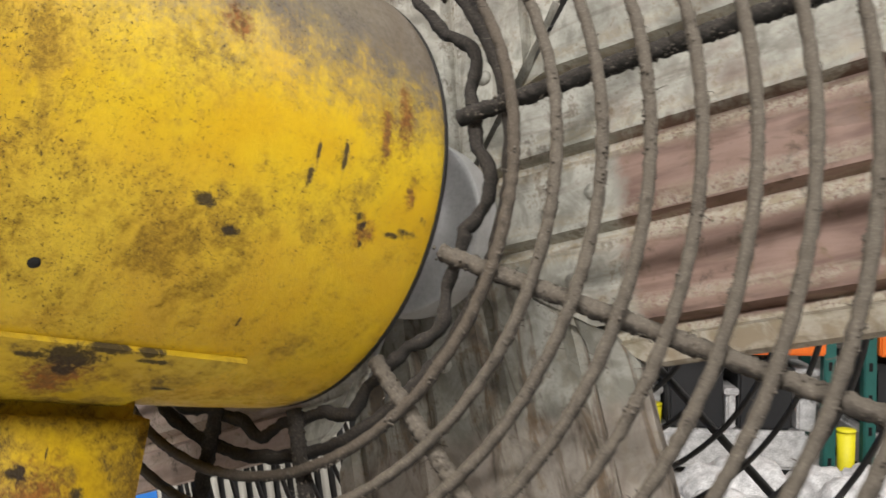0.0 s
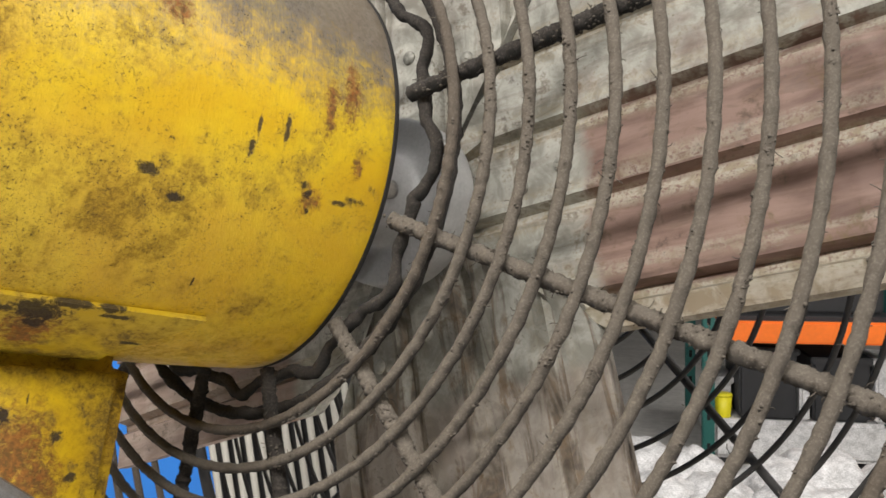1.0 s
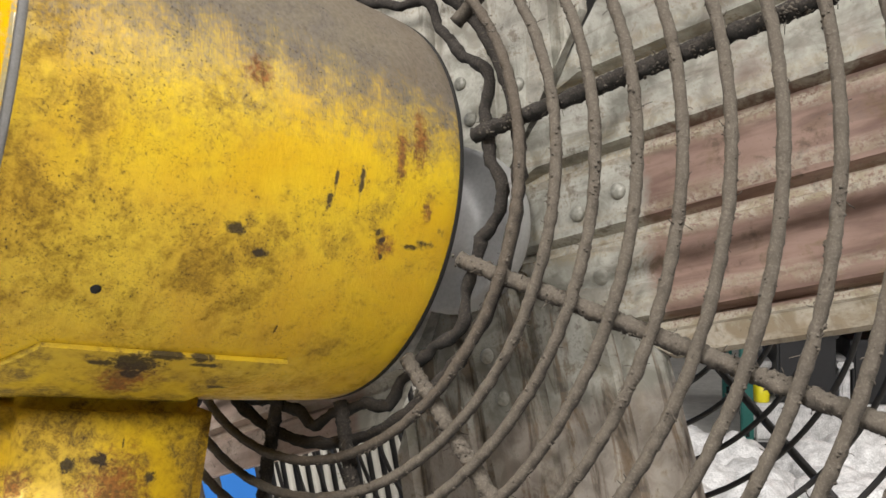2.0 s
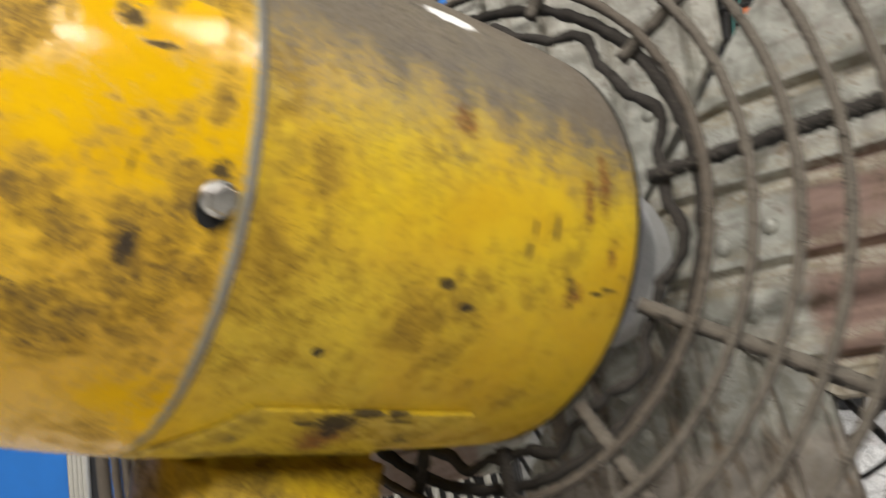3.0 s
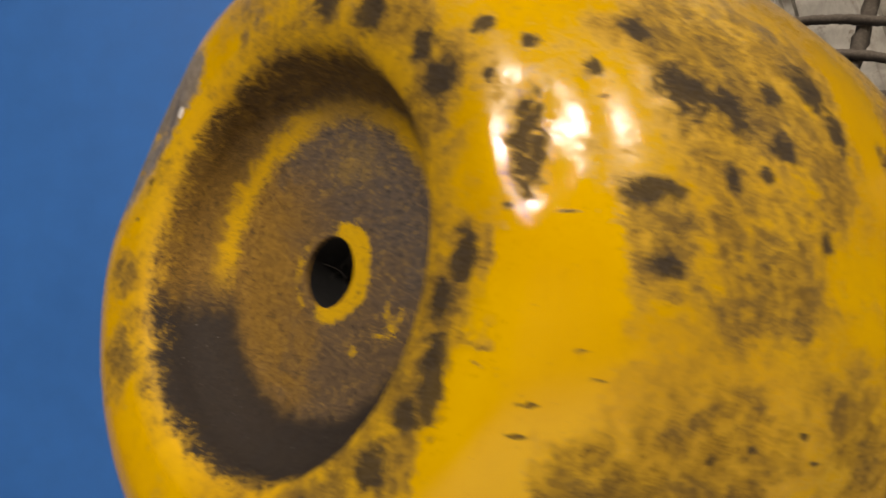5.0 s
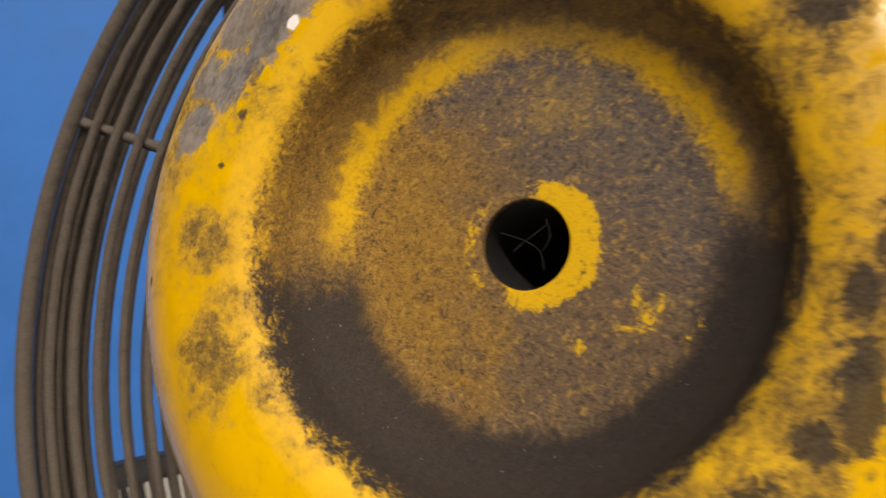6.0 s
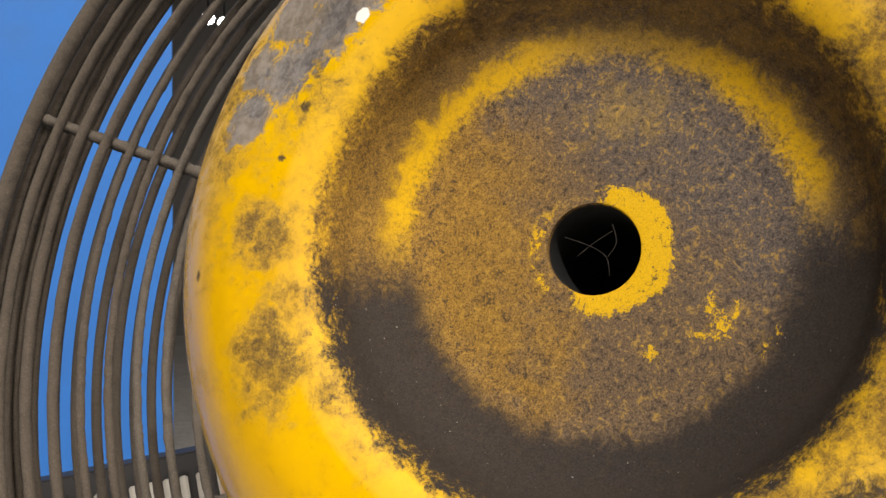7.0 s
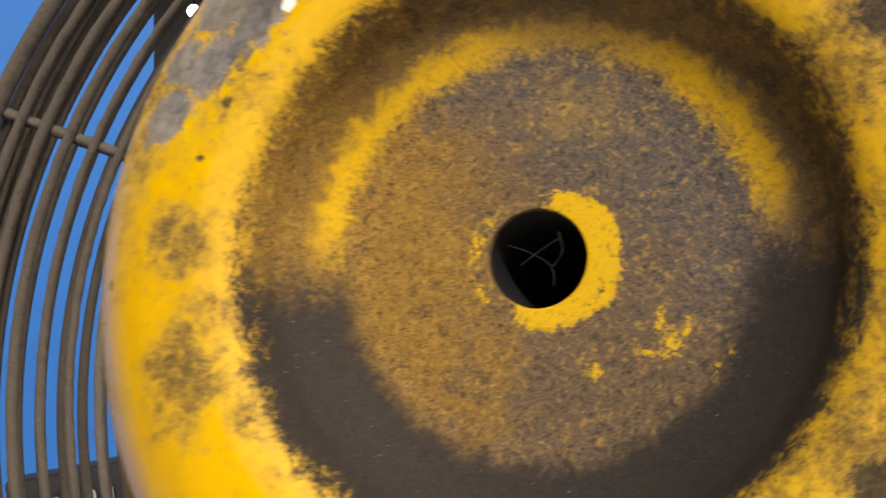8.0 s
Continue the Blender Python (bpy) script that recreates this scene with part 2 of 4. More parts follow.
def cup_dirt(m):
    """The cup's fine granular dirt: grey dust low down, a cleaner arc above, a scraped ring round the hole. Gives its mask and colour."""
    x, y, z = m.split()
    low, mid, fine = m.noise(45, 5, 0.6, 0.5), m.noise(180, 9, 0.75, 0.6), m.noise(1000, 8, 0.75, 0.4)
    sand, grit = m.noise(2600, 6, 0.8, 0.3), m.noise(4200, 3, 0.7)
    lumps = m.noise(420, 8, 0.75, 1.2)
    r = m.math("SQRT", m.math("ADD", m.math("MULTIPLY", x, x), m.math("MULTIPLY", z, z)))
    wob = m.math("ADD", m.math("MULTIPLY", m.math("SUBTRACT", mid, 0.5), 0.012), m.math("MULTIPLY", m.math("SUBTRACT", fine, 0.5), 0.008))
    rw = m.math("ADD", r, wob)
    # the flat: ochre film towards -x, brown in the middle, grey towards +x and the top
    ochre = m.mix(m.ramp(sand, 0.36, 0.62), (0.095, 0.055, 0.018), (0.36, 0.20, 0.038))
    brown = m.mix(m.ramp(sand, 0.36, 0.64), (0.055, 0.038, 0.026), (0.20, 0.135, 0.078))
    grey = m.mix(m.ramp(sand, 0.36, 0.66), (0.050, 0.042, 0.040), (0.155, 0.125, 0.105))
    lean = m.math("ADD", m.math("MULTIPLY", m.math("SUBTRACT", low, 0.5), 0.9), m.math("MULTIPLY", m.math("SUBTRACT", mid, 0.5), 0.9))
    colour = m.mix(m.ramp(m.math("SUBTRACT", lean, m.math("MULTIPLY", x, 17.0)), -0.12, 0.46), brown, ochre)
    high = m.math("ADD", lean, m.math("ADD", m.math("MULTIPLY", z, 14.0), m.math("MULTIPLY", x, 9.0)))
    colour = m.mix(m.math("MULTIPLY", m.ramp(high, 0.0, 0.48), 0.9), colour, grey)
    colour = m.mix(m.math("MULTIPLY", m.ramp(m.math("ADD", m.math("MULTIPLY", lumps, 0.6), m.math("MULTIPLY", fine, 0.4)), 0.52, 0.59), 0.6), colour, (0.42, 0.25, 0.045))
    colour = m.mix(m.math("MULTIPLY", m.ramp(m.math("ADD", m.math("MULTIPLY", lumps, 0.5), m.math("MULTIPLY", fine, 0.5)), 0.49, 0.41), 0.8), colour, (0.032, 0.026, 0.022))
    colour = m.mix(m.math("MULTIPLY", m.ramp(grit, 0.60, 0.70), 0.6), colour, (0.02, 0.017, 0.015))
    # cleaner arc on the rise above the flat, widest at both ends
    arc = m.math("MULTIPLY", m.ramp(rw, 0.0385, 0.0430), m.ramp(rw, 0.0482, 0.0442))
    arc = m.math("MULTIPLY", arc, m.ramp(m.math("ADD", z, m.math("MULTIPLY", x, -0.12)), -0.004, 0.012))
    ends = m.ramp(m.math("ABSOLUTE", m.math("SUBTRACT", x, 0.004)), 0.004, 0.026, 0.45, 1.0)
    arc = m.math("MULTIPLY", m.math("MULTIPLY", arc, ends), m.ramp(m.math("ADD", m.math("MULTIPLY", fine, 0.5), m.math("ADD", m.math("MULTIPLY", sand, 0.3), m.math("MULTIPLY", low, 0.2))), 0.36, 0.56, 0.35, 0.97))
    colour = m.mix(arc, colour, (0.62, 0.36, 0.006))
    # brown film on the wall above it
    wall = m.math("MULTIPLY", m.ramp(rw, 0.0440, 0.0495), m.ramp(fine, 0.32, 0.62, 1.0, 0.65))
    wall = m.math("MULTIPLY", wall, m.ramp(x, -0.052, -0.036, 0.45, 1.0))
    colour = m.mix(m.math("MULTIPLY", wall, 0.93), colour, m.mix(m.ramp(m.math("ADD", m.math("MULTIPLY", mid, 0.6), m.math("MULTIPLY", sand, 0.4)), 0.40, 0.62), (0.045, 0.028, 0.014), (0.20, 0.115, 0.020)))
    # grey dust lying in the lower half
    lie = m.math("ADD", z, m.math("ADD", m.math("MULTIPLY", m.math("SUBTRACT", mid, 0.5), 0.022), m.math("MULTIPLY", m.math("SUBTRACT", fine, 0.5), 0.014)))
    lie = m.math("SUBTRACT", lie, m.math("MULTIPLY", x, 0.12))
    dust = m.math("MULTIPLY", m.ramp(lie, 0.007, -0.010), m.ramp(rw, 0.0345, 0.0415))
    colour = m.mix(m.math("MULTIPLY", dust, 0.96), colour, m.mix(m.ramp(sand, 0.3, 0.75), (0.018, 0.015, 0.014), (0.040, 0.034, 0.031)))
    flecks = m.math("MULTIPLY", dust, m.ramp(m.noise(1500, 2, 0.5), 0.73, 0.77))
    colour = m.mix(flecks, colour, (0.22, 0.20, 0.18))
    # scraped ring round the hole and a few scrapes
    off = m.tree.nodes.new("ShaderNodeVectorMath")
    off.operation = "DISTANCE"
    m.put(off.inputs[0], m.coord)
    off.inputs[1].default_value = (0.0026, 0.0, 0.0002)
    rr = m.math("ADD", off.outputs["Value"], m.math("MULTIPLY", wob, 0.8))
    bare = m.math("MULTIPLY", m.ramp(rr, 0.0137, 0.0132), m.ramp(m.math("ADD", m.math("MULTIPLY", mid, 0.9), m.math("MULTIPLY", m.math("SUBTRACT", x, m.math("MULTIPLY", z, 0.25)), 30.0)), 0.40, 0.44))
    arcs = m.math("MULTIPLY", m.math("MULTIPLY", m.ramp(rw, 0.0118, 0.0122), m.ramp(rw, 0.0146, 0.0141)), m.ramp(m.math("ADD", m.math("MULTIPLY", mid, 0.6), m.math("MULTIPLY", fine, 0.4)), 0.50, 0.54))
    bare = m.math("MAXIMUM", bare, m.math("MULTIPLY", arcs, m.ramp(z, 0.010, 0.004)))
    splash = m.top(m.spot((0.0255, 0, -0.0143), 0.0011, fine, 3.4, 0.2, (1, 1, 0.6)), m.spot((0.0235, 0, -0.0105), 0.0008, fine, 3.0, 0.2, (1.3, 1, 0.5)), m.spot((0.028, 0, -0.0120), 0.0007, fine, 3.0, 0.2, (1.4, 1, 0.5)), m.spot((0.0215, 0, -0.0165), 0.0007, fine, 3.0, 0.2, (0.6, 1, 1.2)), m.spot((0.036, 0, -0.016), 0.0008, fine, 3.0, 0.2, (1.2, 1, 0.5)), m.spot((0.0335, 0, -0.0185), 0.0007, fine, 3.0, 0.2, (1.2, 1, 0.5)), m.spot((0.0125, 0, -0.0205), 0.0008, fine, 3.0, 0.2, (0.8, 1, 0.8)))
    smear = m.math("MULTIPLY", m.spot((0.006, 0, 0.029), 0.0055, mid, 2.0, 0.8, (0.7, 1, 1.2)), 0.16)
    colour = m.mix(m.math("MULTIPLY", m.top(bare, splash, smear), m.ramp(m.math("ADD", m.math("MULTIPLY", fine, 0.5), m.math("MULTIPLY", lumps, 0.5)), 0.41, 0.46, 0.15, 1.0)), colour, m.mix(m.ramp(sand, 0.35, 0.6), (0.50, 0.29, 0.010), (0.68, 0.41, 0.010)))
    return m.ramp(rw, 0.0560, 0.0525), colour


ROUND, ACROSS, ALONG = (1, 1, 1), (1, 3.2, 0.55), (1, 0.4, 1.6)
front_paint = worn_enamel(
    "front_enamel", (0.66, 0.46, 0.016), (0.55, 0.33, 0.010),
    black=[(on_motor(0.2128, 16.2), 0.0042, (1, 0.8, 1.5)), (on_motor(0.2888, 13.2), 0.0026, ROUND), (on_motor(0.2905, 16.8), 0.0022, (1, 1.6, 0.8)), (on_motor(0.285, 11.5), 0.0018, ROUND),
           (on_motor(0.3075, 13.4), 0.0028, ALONG), (on_motor(0.316, 12.0), 0.003, ALONG), (on_motor(0.3235, 8.8), 0.0028, (1, 0.7, 0.8)), (on_motor(0.2265, 20.5), 0.003, (1, 0.7, 1.3)),
           (on_motor(0.25, 38.5), 0.0022, ACROSS), (on_motor(0.2541, 6.8), 0.0032, (1, 2.2, 0.6)), (on_motor(0.256, 2.0), 0.003, (1, 3, 0.5)), (on_motor(0.2701, 1.1), 0.0042, (1, 2.6, 0.5)),
           (on_motor(0.3, 22.5), 0.0012, ROUND), (on_motor(0.3027, 25.7), 0.0012, ROUND), (on_motor(0.31, 20.0), 0.0012, ROUND), (on_motor(0.306, 31.0), 0.0014, ROUND)],
    rust=[(on_motor(0.290, 14.5), 0.005, ROUND), (on_motor(0.3037, -12.0), 0.007, (1, 1.6, 0.5)), (on_motor(0.292, -7.0), 0.005, (1, 1.8, 0.4)), (on_motor(0.312, 4.0), 0.004, (1, 1.4, 0.7)), (on_motor(0.2135, -16.2), 0.006, ROUND)],
    haze=[(on_motor(0.2077, 26.2), 0.026, 0.9, (1, 0.8, 1.3)), (on_motor(0.2271, 21.5), 0.016, 1.0, ROUND), (on_motor(0.2822, 42.7), 0.012, 0.8, (1, 0.8, 1.3)), (on_motor(0.236, 40.5), 0.011, 0.55, (1, 0.5, 1.8)),
          (on_motor(0.165, 36.0), 0.03, 0.55, (1, 0.7, 1)), (on_motor(0.205, 46.0), 0.018, 0.35, (1, 0.4, 1.5)), (on_motor(0.275, 62.0), 0.03, 0.6, (1, 0.4, 1.4)), (on_motor(0.30, -8.0), 0.02, 0.6, ROUND),
          (on_motor(0.128, 6.0), 0.03, 0.9, (1, 1.2, 0.5)), (on_motor(0.135, 28.0), 0.03, 0.8, ROUND), (on_motor(0.18, -8.0), 0.024, 0.7, (1, 0.7, 1.2))],
    dust=(0.006, 0.062, 0.03, (0.115, 0.102, 0.095)), peel=0.75, core=0.38, grime=0.62, spread=0.39, gloss=0.28, pits=0.57, crackle=0.25, pale=[(on_motor(0.225, -48.0), 0.006, (1, 0.4, 1))])
# stains of the rear cover: place, radius and stretch
COVER_CHIPS_a = [
    (on_motor(-0.0206, -14.0, 0.0812), 0.0058, (1.4, 1.4, 0.45)), (on_motor(-0.007, -6.9, 0.0961), 0.0052, (1, 0.55, 1.5)),
    (on_motor(0.0160, -18.4, 0.1067), 0.0055, ROUND), (on_motor(0.0496, -18.4, 0.1173), 0.005, (1, 1.3, 0.8)), (on_motor(0.0275, -14.4, 0.1112), 0.0045, ROUND), (on_motor(0.0120, -9.7, 0.1053), 0.0032, ROUND),
    (on_motor(0.0211, -11, 0.1087), 0.0022, ROUND), (on_motor(-0.0037, 1.2, 0.0981), 0.004, (1, 0.8, 1.6)), (on_motor(-0.0233, 9.6, 0.0628), 0.0038, (1, 1, 0.7)), (on_motor(-0.0237, 20.5, 0.0658), 0.0048, (1, 1, 0.7)),
    (on_motor(-0.0235, 31, 0.0645), 0.0042, ROUND), (on_motor(-0.0236, 43, 0.0648), 0.0052, ROUND), (on_motor(-0.0234, 64, 0.0635), 0.006, ROUND), (on_motor(-0.0234, 96, 0.0634), 0.0055, ROUND),
]
COVER_CHIPS_b = [
    (on_motor(-0.0237, -60, 0.0654), 0.006, ROUND), (on_motor(-0.0237, -40.5, 0.0670), 0.0042, ROUND), (on_motor(-0.0213, -34.8, 0.0798), 0.003, ROUND), (on_motor(-0.0184, -29.1, 0.0851), 0.0022, ROUND),
    (on_motor(-0.0115, -22.6, 0.0924), 0.0026, ROUND), (on_motor(-0.0227, -26.4, 0.0765), 0.0018, ROUND), (on_motor(0.0782, 6.2, 0.1227), 0.0032, (1, 2.4, 0.5)), (on_motor(0.0810, 18, 0.1231), 0.0055, (1, 1.4, 0.7)),
    (on_motor(0.0455, 27, 0.1163), 0.003, (1, 0.4, 2.5)), (on_motor(0.0238, 38.4, 0.1098), 0.0028, ROUND), (on_motor(-0.0044, -7.5, 0.0977), 0.0042, (1, 0.6, 1.6)), (on_motor(0.0359, -4.4, 0.1140), 0.0032, (1, 1.2, 0.8)),
]
COVER_CHIPS_c = [
    (on_motor(0.0725, -16.7, 0.1217), 0.0052, ROUND), (on_motor(0.0053, -20, 0.1029), 0.005, ROUND), (on_motor(0.0167, -17, 0.1070), 0.004, ROUND), (on_motor(0.0458, -23.5, 0.1164), 0.005, ROUND),
    (on_motor(0.0282, -21, 0.1115), 0.004, ROUND), (on_motor(0.0830, -13, 0.1233), 0.003, ALONG), (on_motor(0.1060, 4, 0.1252), 0.004, ROUND), (on_motor(0.0469, 26.9, 0.1167), 0.0022, ALONG),
    (on_motor(0.0530, 27.5, 0.1182), 0.0012, ROUND), (on_motor(0.0376, 28.5, 0.1145), 0.0018, ROUND), (on_motor(0.0234, 18, 0.1096), 0.0012, ROUND), (on_motor(-0.0008, -28, 0.0997), 0.004, ROUND),
]
COVER_CHIPS_d = [
    (on_motor(-0.0113, -18.7, 0.0926), 0.0012, (0.7, 0.4, 2.6)), (on_motor(-0.0228, -5.3, 0.0764), 0.0012, (0.6, 0.5, 1.6)), (on_motor(-0.0175, -4.2, 0.0860), 0.0012, (0.4, 0.4, 2.5)), (on_motor(-0.0141, 12, 0.0896), 0.0012, (0.5, 0.5, 2.2)),
    (on_motor(-0.0110, 14.7, 0.0928), 0.0012, (0.6, 0.4, 2)), (on_motor(-0.0181, 19.8, 0.0854), 0.0012, (0.4, 0.5, 1.8)), (on_motor(-0.0181, 23.9, 0.0854), 0.0012, (0.5, 0.5, 2)), (on_motor(-0.0190, 37.7, 0.0844), 0.0012, ROUND),
    (on_motor(0.0423, 18.2, 0.1156), 0.0012, ALONG), (on_motor(0.0364, 15.5, 0.1142), 0.0012, ALONG), (on_motor(0.0145, 20, 0.1062), 0.0012, ROUND), (on_motor(0.0043, -19.6, 0.1025), 0.008, (1, 0.9, 1.2)),
]
COVER_CHIPS_e = [
    (on_motor(0.0455, -23.6, 0.1163), 0.0075, ROUND), (on_motor(-0.0211, -15.8, 0.0803), 0.0062, (1.5, 1.5, 0.5)), (on_motor(-0.0230, -151, 0.0759), 0.0075, (0.62, 1, 0.8)), (on_motor(-0.0236, -141, 0.0723), 0.0065, (0.7, 1, 0.8)),
    (on_motor(-0.0214, -159, 0.0796), 0.005, ROUND), (on_motor(-0.0234, -157, 0.0634), 0.0017, ROUND), (on_motor(-0.0234, -167.8, 0.0639), 0.0012, ROUND), (on_motor(-0.0203, 171.6, 0.0822), 0.0012, ROUND),
    (on_motor(-0.0237, 2, 0.0674), 0.004, (1, 1, 0.6)), (on_motor(-0.0237, 25, 0.0679), 0.005, (1, 1, 0.6)), (on_motor(-0.0237, -32, 0.0669), 0.006, ROUND), (on_motor(-0.0237, -75, 0.0659), 0.006, ROUND),
]
COVER_HAZE_a = [
    (on_motor(0.0051, 7.3, 0.1028), 0.0173, (1, 0.8, 1.3)), (on_motor(-0.0061, 18.3, 0.0968), 0.0150, ROUND), (on_motor(-0.0074, 29, 0.0961), 0.0120, ROUND), (on_motor(0.0275, 21, 0.1112), 0.0141, ROUND),
    (on_motor(0.0479, 12.2, 0.1169), 0.0109, ROUND), (on_motor(0.0299, -14, 0.1122), 0.0255, ROUND), (on_motor(0.0840, 19, 0.1233), 0.0179, (1, 1.2, 0.7)), (on_motor(0.0640, 30, 0.1201), 0.0208, ROUND),
    (on_motor(-0.0237, -50, 0.0660), 0.0160, ROUND), (on_motor(-0.0235, 30, 0.0640), 0.0125, ROUND), (on_motor(-0.0233, 55, 0.0630), 0.0146, ROUND), (on_motor(-0.0233, 95, 0.0630), 0.0120, ROUND),
]
COVER_HAZE_b = [
    (on_motor(-0.0022, -0.7, 0.0989), 0.0115, (1, 1, 1)), (on_motor(0.0101, 5.5, 0.1046), 0.0140, (1, 0.7, 1.2)), (on_motor(0.0007, 18.2, 0.1005), 0.0157, (1, 0.7, 1)), (on_motor(0.0192, -3, 0.1080), 0.0230, ROUND),
    (on_motor(0.0044, 7, 0.1025), 0.0119, (1, 0.7, 1.2)), (on_motor(0.0143, 15.3, 0.1061), 0.0167, (1, 0.8, 1.1)), (on_motor(0.0889, 21, 0.1238), 0.0216, (1, 0.9, 0.8)), (on_motor(0.0607, 18, 0.1196), 0.0168, ROUND),
    (on_motor(-0.0007, 24, 0.0997), 0.0129, ROUND), (on_motor(0.0203, 2.9, 0.1084), 0.0168, ROUND), (on_motor(0.0950, 9.5, 0.1243), 0.0127, (1, 1.6, 0.6)), (on_motor(0.0925, 23, 0.1241), 0.0220, (1, 0.7, 1)),
]
COVER_HAZE_c = [
    (on_motor(0.0077, 12.6, 0.1037), 0.0160, ROUND), (on_motor(0.0186, 31, 0.1077), 0.0270, (1, 0.6, 1)), (on_motor(0.0237, -21, 0.1097), 0.0340, (1, 0.8, 1)), (on_motor(0.0101, -23, 0.1046), 0.0179, ROUND),
    (on_motor(0.0424, -25, 0.1156), 0.0179, ROUND), (on_motor(0.0950, -29, 0.1243), 0.0288, ROUND), (on_motor(0.0563, 31, 0.1188), 0.0276, (1, 0.6, 1)), (on_motor(0.1050, -7, 0.1252), 0.0110, (1, 2, 0.5)),
    (on_motor(-0.0237, 11, 0.0652), 0.0140, (1, 1, 0.5)), (on_motor(-0.0237, 39, 0.0652), 0.0140, ROUND), (on_motor(-0.0237, -29, 0.0652), 0.0168, ROUND), (on_motor(-0.0236, -60, 0.0648), 0.0164, ROUND),
]
COVER_HAZE_d = [
    (on_motor(-0.0236, 65, 0.0648), 0.0134, ROUND), (on_motor(-0.0235, 156, 0.0644), 0.0082, (1, 1, 0.6)), (on_motor(-0.0236, 177, 0.0650), 0.0072, ROUND), (on_motor(-0.0236, -100, 0.0648), 0.0176, ROUND),
]
COVER_CLEAN = [
    (on_motor(0.0704, -27.7, 0.1213), 0.013, (1, 1.1, 0.8)), (on_motor(0.0690, -20.2, 0.1210), 0.0105, ROUND), (on_motor(0.0653, -13.2, 0.1204), 0.008, ROUND), (on_motor(0.0949, -18.6, 0.1243), 0.0085, ROUND),
    (on_motor(0.0669, -21, 0.1207), 0.016, (1, 1.5, 0.8)), (on_motor(0.0830, -15.5, 0.1233), 0.0075, ROUND), (on_motor(-0.0179, 7, 0.0856), 0.012, (1, 1, 0.45)), (on_motor(-0.0208, 31, 0.0811), 0.011, (1, 1, 0.45)),
]
COVER_GREY = [
    (on_motor(-0.0218, -162, 0.0787), 0.0075, ROUND), (on_motor(-0.0228, -152, 0.0763), 0.0095, ROUND), (on_motor(-0.0236, -141, 0.0723), 0.010, ROUND), (on_motor(-0.0236, -130, 0.0718), 0.0095, ROUND),
    (on_motor(-0.0202, -134, 0.0823), 0.0085, ROUND), (on_motor(-0.0189, -144, 0.0846), 0.0085, ROUND), (on_motor(-0.0186, -154, 0.0848), 0.0065, ROUND),
]
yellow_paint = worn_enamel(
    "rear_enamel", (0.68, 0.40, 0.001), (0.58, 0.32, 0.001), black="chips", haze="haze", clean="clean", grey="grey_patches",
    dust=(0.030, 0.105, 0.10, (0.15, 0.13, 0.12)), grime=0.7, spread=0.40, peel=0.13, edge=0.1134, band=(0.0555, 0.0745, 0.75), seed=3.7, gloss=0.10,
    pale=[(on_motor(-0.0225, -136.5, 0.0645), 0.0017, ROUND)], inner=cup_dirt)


neck_paint = worn_enamel(
    "neck_enamel", (0.66, 0.44, 0.012), (0.52, 0.31, 0.01),
    black=[((0.043, 0.222, -0.158), 0.0032, ROUND), ((0.043, 0.196, -0.150), 0.004, (1, 0.8, 1.2)), ((0.043, 0.182, -0.152), 0.0038, ROUND), ((0.043, 0.206, -0.142), 0.002, ACROSS), ((0.043, 0.232, -0.177), 0.003, ROUND), ((0.043, 0.188, -0.17), 0.003, ALONG)],
    rust=[((0.043, 0.205, -0.168), 0.013, (1, 1, 0.7)), ((0.043, 0.214, -0.178), 0.011, ROUND), ((0.043, 0.16, -0.16), 0.006, ROUND)],
    haze=[((0.043, 0.25, -0.17), 0.03, 1.0, (1, 2.2, 0.5)), ((0.043, 0.2, -0.135), 0.05, 0.7, (1, 0.5, 3)), ((0.043, 0.2, -0.2), 0.03, 0.8, ROUND)], grime=0.8, spread=0.38, seed=9.1, gloss=0.28)
saddle_paint = worn_enamel(
    "saddle_enamel", (0.60, 0.43, 0.022), (0.46, 0.30, 0.014),
    black=[(on_motor(0.193, 51.5, 0.1268), 0.0085, (1, 0.7, 1.3)), (on_motor(0.194, 55.5, 0.1268), 0.005, ROUND), (on_motor(0.205, 48.1, 0.1262), 0.004, (1, 0.4, 1)), (on_motor(0.222, 48.3, 0.1262), 0.003, (1, 0.4, 1)), (on_motor(0.190, 50.5, 0.1268), 0.0055, (1, 0.6, 1.2)), (on_motor(0.198, 53.0, 0.1268), 0.004, ROUND), (on_motor(0.18, 52.0, 0.1268), 0.003, ALONG), (on_motor(0.225, 50.5, 0.1268), 0.002, (1, 0.25, 1.5)), (on_motor(0.24, 60.0, 0.1268), 0.0022, ALONG)],
    rust=[(on_motor(0.194, 57.5, 0.1268), 0.0105, (1, 1, 0.7)), (on_motor(0.194, 62.0, 0.1268), 0.008, ROUND)],
    haze=[(on_motor(0.235, 58.0, 0.1268), 0.014, 0.8, (1, 0.6, 1)), (on_motor(0.2, 76.0, 0.1268), 0.05, 0.75, (1, 0.3, 2))], grime=0.8, spread=0.36, seed=5.2, gloss=0.3)


